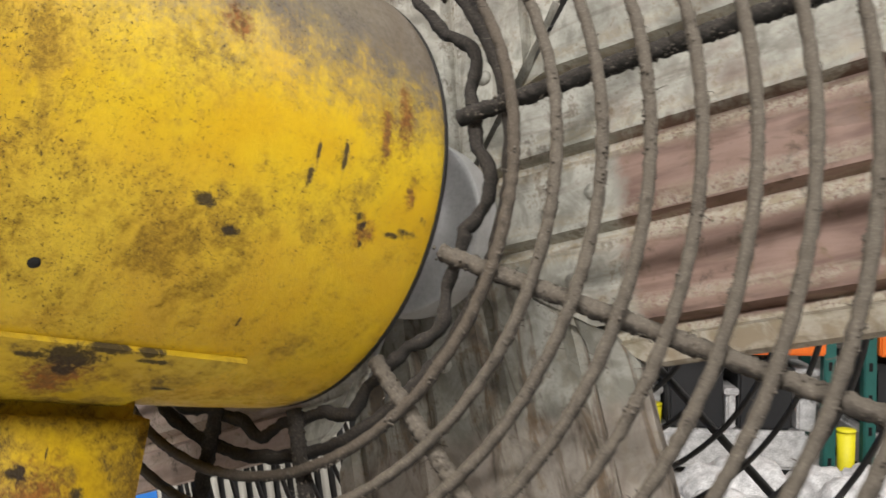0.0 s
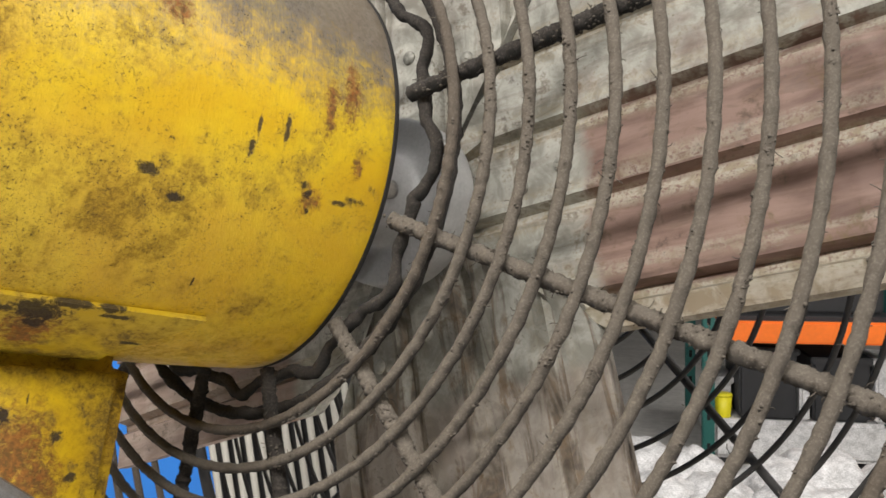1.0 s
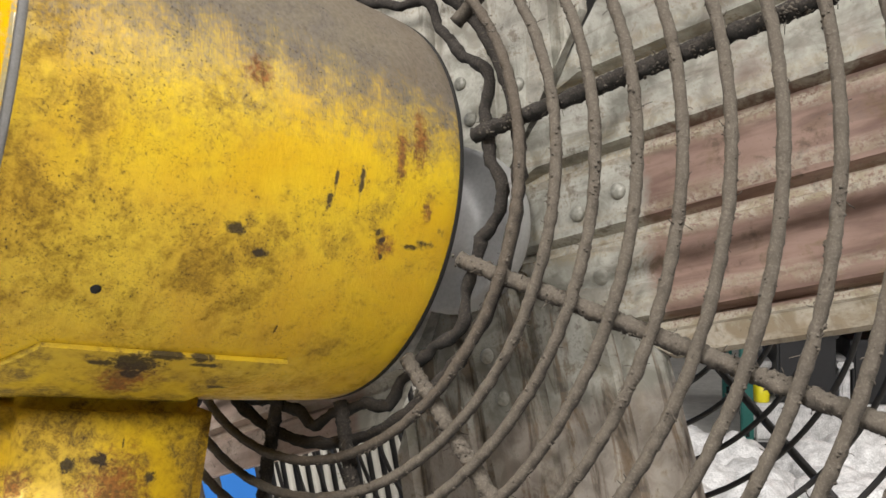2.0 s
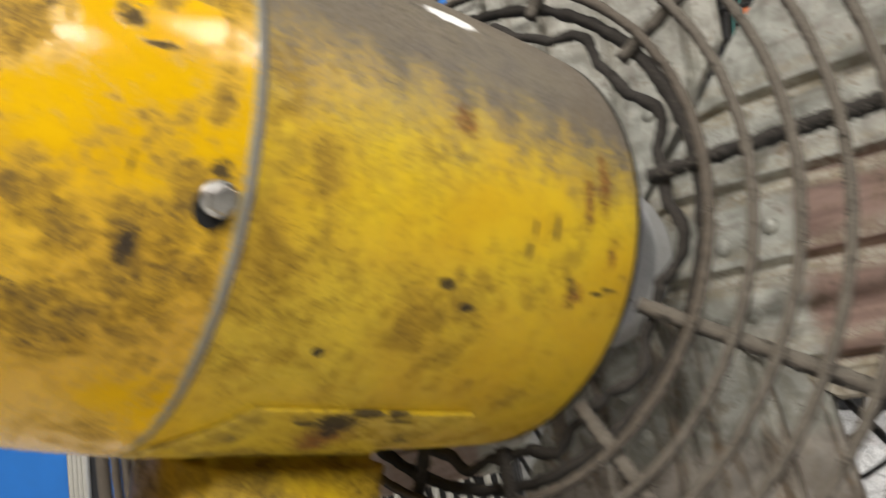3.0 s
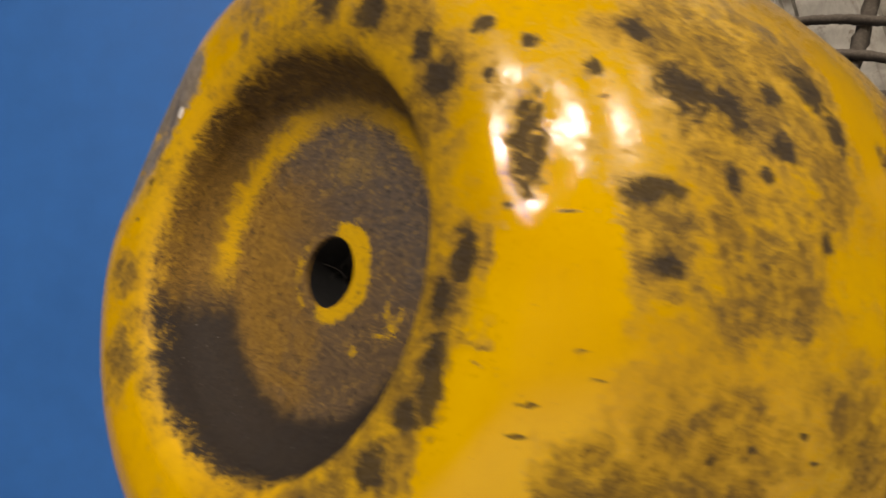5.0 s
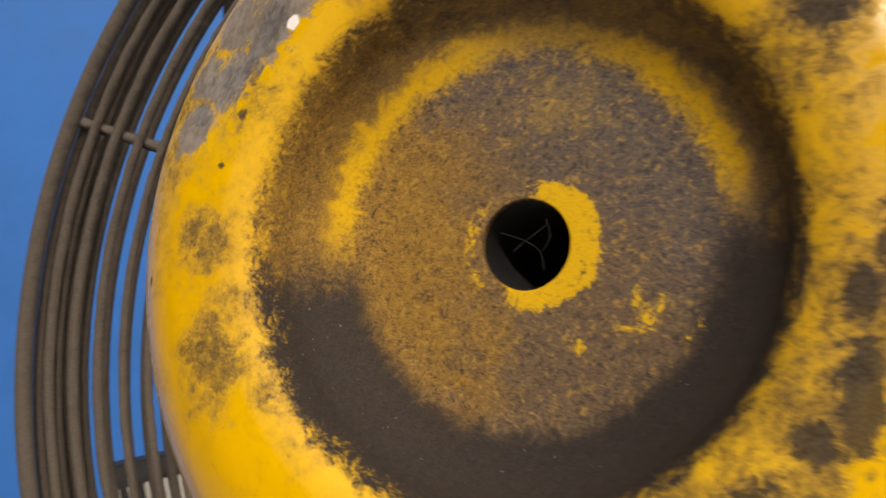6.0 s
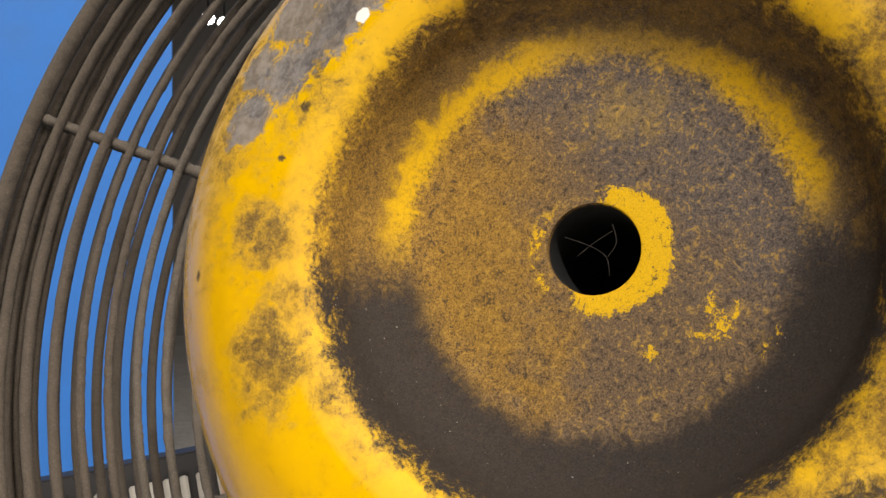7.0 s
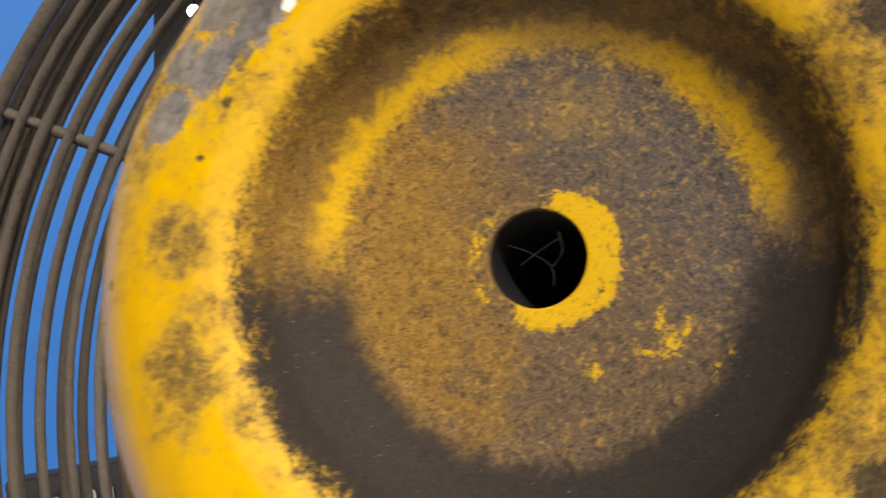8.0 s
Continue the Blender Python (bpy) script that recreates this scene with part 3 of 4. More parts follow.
def wire_material(name, dark, light, top):
    """Wire under felted dust: clumps and fluff, with shade painted on the undersides."""
    m = Mat(name, 0.95)
    x, y, z = m.split()
    clump, fluff = m.noise(120, 8, 0.7, 0.5), m.noise(900, 6, 0.7)
    geo = m.tree.nodes.new("ShaderNodeNewGeometry")
    way = m.tree.nodes.new("ShaderNodeSeparateXYZ")
    m.put(way.inputs[0], geo.outputs["Normal"])
    # Dust on top; faces turned down are darkened to paint their shade.
    lie = m.ramp(m.math("ADD", way.outputs[2], m.math("MULTIPLY", m.math("SUBTRACT", clump, 0.5), 1.6)), -0.75, 0.35)
    colour = m.mix(lie, dark, light)
    colour = m.mix(m.math("MULTIPLY", m.ramp(fluff, 0.45, 0.72), lie), colour, top)
    m.bump(m.math("ADD", m.math("MULTIPLY", clump, 0.7), m.math("MULTIPLY", fluff, 0.5)), 0.9, 0.002)
    return m.done(colour)


def blade_material(bare, plate=1.0, primer=1.0):
    """Blade: grey-green weathered metal near the hub, red-brown primer further out, pale strips below the ribs for wear
    and caught light.
    """
    m = Mat("weathered_blade", 0.55, 0.15)
    x, y, z = m.split()
    low, mid, fine = m.noise(14, 6, 0.6, 0.4), m.noise(60, 8, 0.65, 0.5), m.noise(420, 8, 0.7)
    long = m.noise(30, 6, 0.6, 0.3, m.stretch((0.35, 1, 3)))
    grey = m.mix(m.ramp(mid, 0.35, 0.65), tuple(plate * c for c in (0.28, 0.27, 0.23)), tuple(plate * c for c in (0.50, 0.49, 0.44)))
    # The underlit blade gets lighter primer, so missing light is painted in.
    primer_lift = 1.5 if plate > 1.3 else 1.0
    pink = m.mix(m.ramp(long, 0.35, 0.65), tuple(primer_lift * c for c in (0.16, 0.095, 0.075)), tuple(primer_lift * c for c in (0.28, 0.185, 0.15)))
    reach = m.math("ADD", x, m.math("MULTIPLY", m.math("SUBTRACT", mid, 0.5), 0.035))
    upper = m.ramp(m.math("ADD", z, m.math("MULTIPLY", m.math("SUBTRACT", mid, 0.5), 0.03)), 0.03, 0.036)
    far = m.math("MULTIPLY", m.ramp(reach, 0.128, 0.142), m.math("SUBTRACT", 1.0, m.math("MULTIPLY", upper, m.ramp(low, 0.78, 0.5, 0.0, bare))))
    colour = m.mix(m.math("MULTIPLY", far, primer), grey, pink)
    edge = None
    # Pale strips by the ribs paint both wear and light on the edges.
    for rib in (-0.083, -0.023, 0.031, 0.087):
        d = m.math("SUBTRACT", z, m.math("ADD", rib + 0.006, m.math("MULTIPLY", m.math("SUBTRACT", long, 0.5), 0.02)))
        s1 = m.math("MULTIPLY", m.ramp(d, -0.022, -0.014), m.ramp(d, -0.004, -0.009))
        s2 = m.math("MULTIPLY", m.ramp(d, 0.0, 0.003), m.ramp(d, 0.012, 0.005))
        e = m.math("MAXIMUM", s1, m.math("MULTIPLY", s2, 0.6))
        edge = e if edge is None else m.math("MAXIMUM", edge, e)
    colour = m.mix(m.math("MULTIPLY", m.math("MULTIPLY", edge, 0.2 + 0.8 * bare), m.ramp(fine, 0.36, 0.55)), colour, m.mix(m.ramp(mid, 0.4, 0.6), (0.30, 0.25, 0.17), (0.50, 0.46, 0.38)))
    flange = m.ramp(m.math("ADD", z, m.math("MULTIPLY", m.math("SUBTRACT", mid, 0.5), 0.012)), -0.086, -0.090)
    colour = m.mix(m.math("MULTIPLY", flange, 0.8 * bare), colour, m.mix(m.ramp(mid, 0.4, 0.6), (0.24, 0.20, 0.13), (0.42, 0.39, 0.32)))
    colour = m.mix(m.math("MULTIPLY", m.ramp(m.math("ADD", m.math("MULTIPLY", mid, 0.7), m.math("MULTIPLY", fine, 0.3)), 0.52, 0.64), 0.7), colour, m.mix(m.ramp(low, 0.42, 0.58), (0.075, 0.055, 0.04), (0.20, 0.145, 0.075)))
    colour = m.mix(m.math("MULTIPLY", m.ramp(fine, 0.6, 0.7), 0.5), colour, (0.09, 0.075, 0.06))
    run = m.noise(26, 8, 0.65, 0.8, m.stretch((0.4, 1, 2.2)))
    colour = m.mix(m.math("MULTIPLY", m.ramp(run, 0.50, 0.62), 0.75 if bare < 0.2 and plate < 1 else 0.35), colour, m.mix(m.ramp(mid, 0.4, 0.6), (0.045, 0.032, 0.022), (0.13, 0.08, 0.04)))
    m.bump(m.math("ADD", m.math("MULTIPLY", mid, 0.6), m.math("MULTIPLY", fine, 0.3)), 0.4, 0.001)
    return m.done(colour, m.ramp(mid, 0.3, 0.7, 0.45, 0.75))


grime_grey = plain("grimy_lip", (0.012, 0.0105, 0.009), 0.9, 0, 0.4, 250, 0.0006)
gasket_grey = plain("grey_gasket", (0.24, 0.235, 0.23), 0.6, 0, 0.25, 200, 0.0003)
steel_grey = plain("dull_steel", (0.20, 0.195, 0.19), 0.5, 0.6, 0.35, 120, 0.0006)
dusty_wire = wire_material("dusty_brown_wire", (0.026, 0.021, 0.017), (0.105, 0.088, 0.070), (0.17, 0.147, 0.12))
# Darker copy of dusty_wire: the far rings' shade is in its colour.
far_wire = wire_material("shaded_far_wire", (0.025, 0.02, 0.016), (0.085, 0.068, 0.052), (0.14, 0.115, 0.09))
sooty_shaded_wire = wire_material("sooty_shaded_wire", (0.007, 0.006, 0.005), (0.022, 0.018, 0.015), (0.075, 0.062, 0.05))
# Near-black colour stands in for the shade on the backlit front guard.
shaded_wire = plain("shaded_wire", (0.025, 0.023, 0.022), 0.7, 0, 0.4, 200, 0.001)
# The second metal is lightened to stand in for light on that blade.
blade_metal, brightened_blade_metal, pale_blade_metal = blade_material(1.0), blade_material(0.25, 1.5), blade_material(0.1, 1.15, 0.12)
stained_blade_metal = blade_material(0.1, 0.75, 0.35)
bracket_metal = plain("grey_green_metal", (0.33, 0.32, 0.28), 0.5, 0.2, 0.35, 45, 0.0006, 0.18)
zinc = plain("zinc_bolt", (0.40, 0.385, 0.365), 0.34, 1.0, 0.45, 260, 0.0003)
# Near-black paint for the shade inside holes and slots.
hole_shade = plain("painted_hole_shade", (0.004, 0.004, 0.004), 0.9)
blue_wall_paint = plain("blue_sheet", (0.022, 0.18, 0.60), 0.6, 0, 0.12, 1.5)
white_slat = plain("white_slat", (0.36, 0.34, 0.30), 0.6, 0, 0.1, 20)
concrete = plain("concrete", (0.46, 0.445, 0.42), 0.9, 0, 0.3, 3, 0.002)
wall_grey = plain("grey_wall", (0.20, 0.195, 0.185), 0.8, 0, 0.15, 2)
orange_steel = plain("orange_steel", (0.85, 0.17, 0.01), 0.5, 0, 0.12, 8)
teal_steel = plain("teal_steel", (0.016, 0.11, 0.095), 0.5, 0, 0.2, 8)
black_plastic = plain("black_plastic", (0.02, 0.02, 0.022), 0.5, 0, 0.3, 8)
white_bag = plain("white_film", (0.60, 0.59, 0.59), 0.45, 0, 0.35, 22, 0.008, 0.15)
yellow_plastic = plain("yellow_plastic", (0.85, 0.75, 0.02), 0.5, 0, 0.1, 12)


# ---- building helpers ----
def empty(name, m=None):
    ob = new(name)
    ob.empty_display_size = 0.05
    if m is not None:
        ob.matrix_world = m
    return ob


def part(name, bm, material, parent=None, label="", smooth=True):
    mesh = bpy.data.meshes.new(name)
    bmesh.ops.recalc_face_normals(bm, faces=bm.faces)
    bm.to_mesh(mesh)
    bm.free()
    mesh.materials.append(material)
    if smooth:
        mesh.shade_smooth()
    ob = new(name, mesh)
    ob.parent = parent
    return tagged(ob, label)


def lathe(profile, steps=128, closed=False):
    """A surface turned round the y axis, from (y, radius) pairs."""
    bm = bmesh.new()
    rings = []
    for y, r in profile:
        rings.append([bm.verts.new((r * math.cos(2 * math.pi * i / steps), y, r * math.sin(2 * math.pi * i / steps))) for i in range(steps)])
    pairs = list(zip(rings, rings[1:])) + ([(rings[-1], rings[0])] if closed else [])
    for a, b in pairs:
        for i in range(steps):
            j = (i + 1) % steps
            bm.faces.new((a[i], a[j], b[j], b[i]))
    return bm


def rounded(points, steps=6):
    """Points joined by a smooth curve."""
    out = []
    p = [points[0], *points, points[-1]]
    for a, b, c, d in zip(p, p[1:], p[2:], p[3:]):
        for i in range(steps):
            u = i / steps
            out.append(tuple(0.5 * (2 * q + (r - o) * u + (2 * o - 5 * q + 4 * r - s) * u * u + (3 * q - o - 3 * r + s) * u ** 3) for o, q, r, s in zip(a, b, c, d)))
    return out + [points[-1]]


def tube(points, radius, sides=8, closed=False, bm=None, lumps=0.0, seed=0.0, grain=90):
    """A round wire along points, with a radius that may be lumpy."""
    bm = bm or bmesh.new()
    n = len(points)
    pts = [Vector(p) for p in points]
    rings = []
    ref = None
    for i, p in enumerate(pts):
        a, b = (pts[i - 1], pts[(i + 1) % n]) if closed else (pts[max(i - 1, 0)], pts[min(i + 1, n - 1)])
        way = (b - a).normalized()
        if ref is None:
            ref = way.orthogonal().normalized()
        ref = (ref - way * ref.dot(way)).normalized()
        side = way.cross(ref)
        ring = []
        for k in range(sides):
            f = 2 * math.pi * k / sides
            off = ref * math.cos(f) + side * math.sin(f)
            rr = radius
            if lumps:
                q = (p + off * radius) * grain + Vector((seed, seed * 0.7, 0))
                rr *= 1 + lumps * (noise.noise(q) + 0.6 * noise.noise(q * 2.7) + 0.5 * noise.noise(q * 6.1))
            ring.append(bm.verts.new(p + off * rr))
        rings.append(ring)
    pairs = list(zip(rings, rings[1:])) + ([(rings[-1], rings[0])] if closed else [])
    for a, b in pairs:
        for k in range(sides):
            j = (k + 1) % sides
            bm.faces.new((a[k], a[j], b[j], b[k]))
    if not closed:
        bm.faces.new(rings[0]), bm.faces.new(rings[-1])
    return bm


def box(x0, x1, y0, y1, z0, z1, bevel=0.0, bm=None):
    bm = bm or bmesh.new()
    made = bmesh.ops.create_cube(bm, size=1)["verts"]
    for v in made:
        v.co = Vector(((x0 + x1) / 2 + v.co.x * (x1 - x0), (y0 + y1) / 2 + v.co.y * (y1 - y0), (z0 + z1) / 2 + v.co.z * (z1 - z0)))
    if bevel:
        edges = {e for v in made for e in v.link_edges}
        bmesh.ops.bevel(bm, geom=list(edges), offset=bevel, segments=2, affect="EDGES")
    return bm


# ---- the hall ----
tagged(part("floor", box(-8, 8, -6, 9, -0.1, 0), concrete, None, "worn grey concrete hall floor", False), category="floor", kind="structure")
tagged(part("ceiling", box(-8, 8, -6, 9, 5, 5.2), wall_grey, None, "plain grey hall ceiling", False), category="ceiling", kind="structure")
for name, b in (("wall_north", (-8, 8, 9, 9.2, 0, 5)), ("wall_south", (-8, 8, -6.2, -6, 0, 5)), ("wall_east", (8, 8.2, -6, 9, 0, 5)), ("wall_west", (-8.2, -8, -6, 9, 0, 5))):
    tagged(part(name, box(*b), wall_grey, None, "plain grey hall wall", False), category="wall", kind="structure")
tagged(part("partition_wall", box(-6, -0.45, 2.2, 2.26, 0, 3.4), blue_wall_paint, None, "blue painted sheet partition behind the fan", False), category="partition", kind="structure")

# ---- the fan: x across, y along the motor's axis towards the blades, z up ----
FAN = Matrix(((0.7935, 0.5949, 0.1279, -0.3005), (-0.6085, 0.7758, 0.1668, 0.2284), (0, -0.2102, 0.9777, 1.2965), (0, 0, 0, 1)))
fan = tagged(empty("industrial_fan", FAN), "large dusty yellow industrial fan with a wire guard", "fan")

REAR = [(0.0015, 0.0096), (0.0004, 0.0098), (0.0, 0.0102), (0.0, 0.015), (0.0, 0.02), (0.0, 0.031), (-0.0003, 0.0354), (-0.0019, 0.0408), (-0.0053, 0.0461), (-0.0102, 0.0503), (-0.0161, 0.0524), (-0.0203, 0.0546), (-0.0226, 0.0588), (-0.0237, 0.0655), (-0.0236, 0.0745), (-0.0196, 0.0838), (-0.0085, 0.0955), (0.0046, 0.1026), (0.0178, 0.1074), (0.0328, 0.1133), (0.0536, 0.1183), (0.08, 0.123), (0.1125, 0.1258), (0.1145, 0.1256), (0.1148, 0.122)]


def dented(bm, dents):
    """Press shallow oval dents into the shoulder of the cover."""
    bm.normal_update()
    for v in bm.verts:
        y, r = v.co.y, math.hypot(v.co.x, v.co.z)
        a = math.degrees(math.atan2(-v.co.z, v.co.x))
        for at, wide, (cy, cr), size, depth in dents:
            da = (a - at + 180) % 360 - 180
            f = math.exp(-((da / wide) ** 2) - (math.hypot(y - cy, r - cr) / size) ** 2)
            v.co += Vector((-v.co.x / r * 0.6, 0.8, -v.co.z / r * 0.6)) * depth * f
    return bm


def carry_stains(ob, **fields):
    """Store, for each kind of stain, the distance of every vertex to the nearest one, in radii."""
    n = len(ob.data.vertices)
    co = np.empty(n * 3)
    ob.data.vertices.foreach_get("co", co)
    co = co.reshape(n, 3)
    for name, spots in fields.items():
        d = np.full(n, 4.0)
        for place, radius, shape in spots:
            d = np.minimum(d, np.linalg.norm((co - place) * shape, axis=1) / radius)
        ob.data.attributes.new(name, "FLOAT", "POINT").data.foreach_set("value", d.astype(np.float32))


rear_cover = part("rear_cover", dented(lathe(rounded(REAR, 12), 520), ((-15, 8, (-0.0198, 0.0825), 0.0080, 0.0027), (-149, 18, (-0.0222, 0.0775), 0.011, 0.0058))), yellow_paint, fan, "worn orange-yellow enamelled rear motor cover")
carry_stains(rear_cover, chips=[(p, r * 0.85, q) for p, r, q in COVER_CHIPS_a + COVER_CHIPS_b + COVER_CHIPS_c + COVER_CHIPS_d + COVER_CHIPS_e], haze=COVER_HAZE_a + COVER_HAZE_b + COVER_HAZE_c + COVER_HAZE_d, clean=COVER_CLEAN, grey_patches=COVER_GREY)
part("shaft_hole", lathe([(0.0015, 0.0096), (0.05, 0.0096), (0.05, 0.0001)], 48), hole_shade, rear_cover, "open shaft hole, its shade painted near-black")
lint = bmesh.new()
for pts in (((-0.007, 0.004, 0.003), (-0.002, 0.005, 0.0015), (0.002, 0.004, -0.001), (0.003, 0.004, -0.005)), ((-0.004, 0.004, -0.001), (-0.001, 0.005, 0.002), (0.003, 0.004, 0.0045)), ((0.002, 0.005, -0.001), (0.004, 0.004, 0.002), (0.003, 0.004, 0.006))):
    tube(rounded(pts, 5), 0.00011, 5, bm=lint)
part("lint", lint, sooty_shaded_wire, rear_cover, "threads of lint in the shaft hole")
FRONT = [(0.1200, 0.120), (0.1202, 0.1240), (0.1212, 0.1245), (0.14, 0.1243), (0.2, 0.1243), (0.27, 0.1236), (0.31, 0.1222), (0.326, 0.1214), (0.3315, 0.1205)]
front_housing = part("front_housing", lathe(rounded(FRONT, 4), 192), front_paint, fan, "scuffed lemon-yellow motor housing with rust spots")
part("seam_gasket", lathe([(0.1140, 0.11), (0.1140, 0.1236), (0.1165, 0.1239), (0.1202, 0.1238), (0.1204, 0.11)], 192), gasket_grey, fan, "grey gasket between the motor halves")
part("end_lip", lathe(rounded([(0.3315, 0.119), (0.3317, 0.1208), (0.3322, 0.1209), (0.3328, 0.1204), (0.335, 0.115), (0.336, 0.06), (0.336, 0.001)], 3), 192), grime_grey, fan, "dark grimy lip at the motor's front end")


def on_side(t, angle, r, turn=0.0):
    """A pose on the motor whose z axis points away from its axis."""
    a = radians(angle)
    return Matrix.Translation(on_motor(t, angle, r)) @ Matrix.Rotation(radians(90) + a, 4, "Y") @ Matrix.Rotation(radians(turn), 4, "Z")


def prism(profile, sides, m):
    """A stack of rings with that many sides, from (height, radius) pairs, at the pose m."""
    bm = bmesh.new()
    rings = [[bm.verts.new(m @ Vector((r * math.cos(2 * math.pi * i / sides), r * math.sin(2 * math.pi * i / sides), h))) for i in range(sides)] for h, r in profile]
    for p, q in zip(rings, rings[1:]):
        for i in range(sides):
            bm.faces.new((p[i], p[(i + 1) % sides], q[(i + 1) % sides], q[i]))
    bm.faces.new(rings[0]), bm.faces.new(rings[-1])
    return bm


pocket = part("bolt_pocket", prism(((-0.003, 0.0068), (0.0004, 0.0068), (0.0007, 0.0062), (0.0003, 0.0056), (0.0002, 0.001)), 32, on_side(0.1055, 10.2, 0.1256)), hole_shade, rear_cover, "bolt hole with a scraped rim, its shade painted near-black")
bolt = part("cover_bolt", prism(((-0.002, 0.0066), (0.0010, 0.0066), (0.0016, 0.0058)), 32, on_side(0.1068, 8.6, 0.1258)), zinc, rear_cover, "shiny zinc hexagon bolt")
part("bolt_head", prism(((0.0014, 0.0053), (0.0050, 0.0053), (0.0057, 0.0046), (0.0058, 0.002)), 6, on_side(0.1068, 8.6, 0.1258, 12)), zinc, bolt, "", False)
part("screw_hole", prism(((-0.002, 0.0022), (0.0003, 0.0022), (0.0003, 0.0005)), 20, on_side(0.1637, 33.1, 0.1243)), hole_shade, front_housing, "small empty screw hole drawn as a near-black disc")

# the guards and blades lean a little against the motor's axis
LEAN = 0.17


def guard_y(r, x, y0=0.338, dome=0.045):
    return y0 + dome * (r - 0.15) + LEAN * (x - 0.15)


def ring_points(r, n, y0=0.338, dome=0.045):
    out = []
    for i in range(n):
        x, z = r * math.cos(2 * math.pi * i / n), r * math.sin(2 * math.pi * i / n)
        out.append((x, guard_y(r, x, y0, dome), z))
    return out


def spoke_points(degrees, r0, r1, n, y0, dome=0.045):
    a = radians(degrees)
    radii = [r0 + (r1 - r0) * i / (n - 1) for i in range(n)]
    return [(r * math.cos(a), guard_y(r, r * math.cos(a), y0, dome), -r * math.sin(a)) for r in radii]


RIM = 0.468
rear_guard = part("rear_guard_rim", tube(ring_points(RIM, 160), 0.006, 8, True), far_wire, fan, "dusty outer rim of the rear guard")
for k in range(15):
    r = 0.1568 + 0.0206 * k
    near = r < 0.40
    part("guard_ring", tube(ring_points(r, 720 if near else 240), 0.0029 if near else 0.0036, 8, True, lumps=0.21, seed=k * 3.1, grain=190), dusty_wire if 0.16 < r < 0.345 else far_wire, rear_guard)
SPOKES = (-17, 14, 43, 69, 95, 126, 157, 196, 225, 252, 283, 313)
for k, degrees in enumerate(SPOKES):
    near = k in (0, 1, 2, 3, 4)
    # The -17 spoke takes the darkest wire, since its shaded underside shows.
    part("guard_spoke", tube(spoke_points(degrees, 0.125 if near else 0.14, RIM, 480 if near else 120, 0.3445), 0.0041, 12, lumps=0.27, seed=k * 7.7 + 50, grain=300), sooty_shaded_wire if degrees in (-17, 69, 95) else dusty_wire, rear_guard)
part("guard_ring", tube(ring_points(0.147, 300, 0.350), 0.0036, 10, True, lumps=0.4, seed=91), sooty_shaded_wire, rear_guard, "inner ring thick with sooty dust")
wave = []
for i in range(360):
    f = 2 * math.pi * i / 360
    here = -math.degrees(f) % 360
    gaps = sorted((abs((here - d + 180) % 360 - 180) for d in SPOKES))
    r = 0.138 - 0.020 * max(0.0, 1 - gaps[0] / 14) ** 1.3
    x = r * math.cos(f)
    if guard_y(r, x, 0.350) < 0.345:
        r = max(r, 0.1295)
    wave.append((r * math.cos(f), guard_y(r, r * math.cos(f), 0.350), r * math.sin(f)))
part("guard_wave", tube(wave, 0.0033, 10, True, lumps=0.4, seed=77), sooty_shaded_wire, rear_guard, "wavy inner wire thick with sooty dust")
for k in range(13):
    part("side_ring", tube(ring_points(RIM + 0.003 - 0.0006 * abs(k - 6), 160, 0.350 + (0.0085 * k if k < 5 else 0.0425 + 0.021 * (k - 5))), 0.004, 6, True), far_wire, rear_guard)
lint = bmesh.new()
rng = random.Random(5)


def fibre(base, out, length):
    side = Vector((rng.uniform(-1, 1), rng.uniform(-1, 1), rng.uniform(-1, 1)))
    mid = base + out * length * 0.5 + side * length * 0.2
    tip = base + out * length * 0.7 + side * length * 0.55
    tube((base, mid, tip), 0.00022, 3, bm=lint)


for n in range(2600):
    if n % 2:
        r, a = 0.1568 + 0.0206 * rng.randrange(10), radians(rng.uniform(-45, 75))
        base, thick = Vector((r * math.cos(a), guard_y(r, r * math.cos(a)), -r * math.sin(a))), 0.0031
    else:
        r, a = rng.uniform(0.13, 0.36), radians(rng.choice((-17, 14, 43, 69)))
        base, thick = Vector((r * math.cos(a), guard_y(r, r * math.cos(a), 0.3445), -r * math.sin(a))), 0.0042
    out = Vector((rng.uniform(-1, 1), rng.uniform(-1, 0.4), rng.uniform(-1, 1))).normalized()
    fibre(base + out * thick * 0.8, out, rng.choice((0.001, 0.0013, 0.0018, 0.0026, 0.0045)))


def crumb(base, size):
    tips = [lint.verts.new(base + Vector(way) * size * rng.uniform(0.6, 1.4)) for way in ((1, 0, 0), (0, 1, 0), (-1, 0, 0), (0, -1, 0), (0, 0, 1), (0, 0, -1))]
    for k in range(4):
        lint.faces.new((tips[k], tips[(k + 1) % 4], tips[4]))
        lint.faces.new((tips[(k + 1) % 4], tips[k], tips[5]))


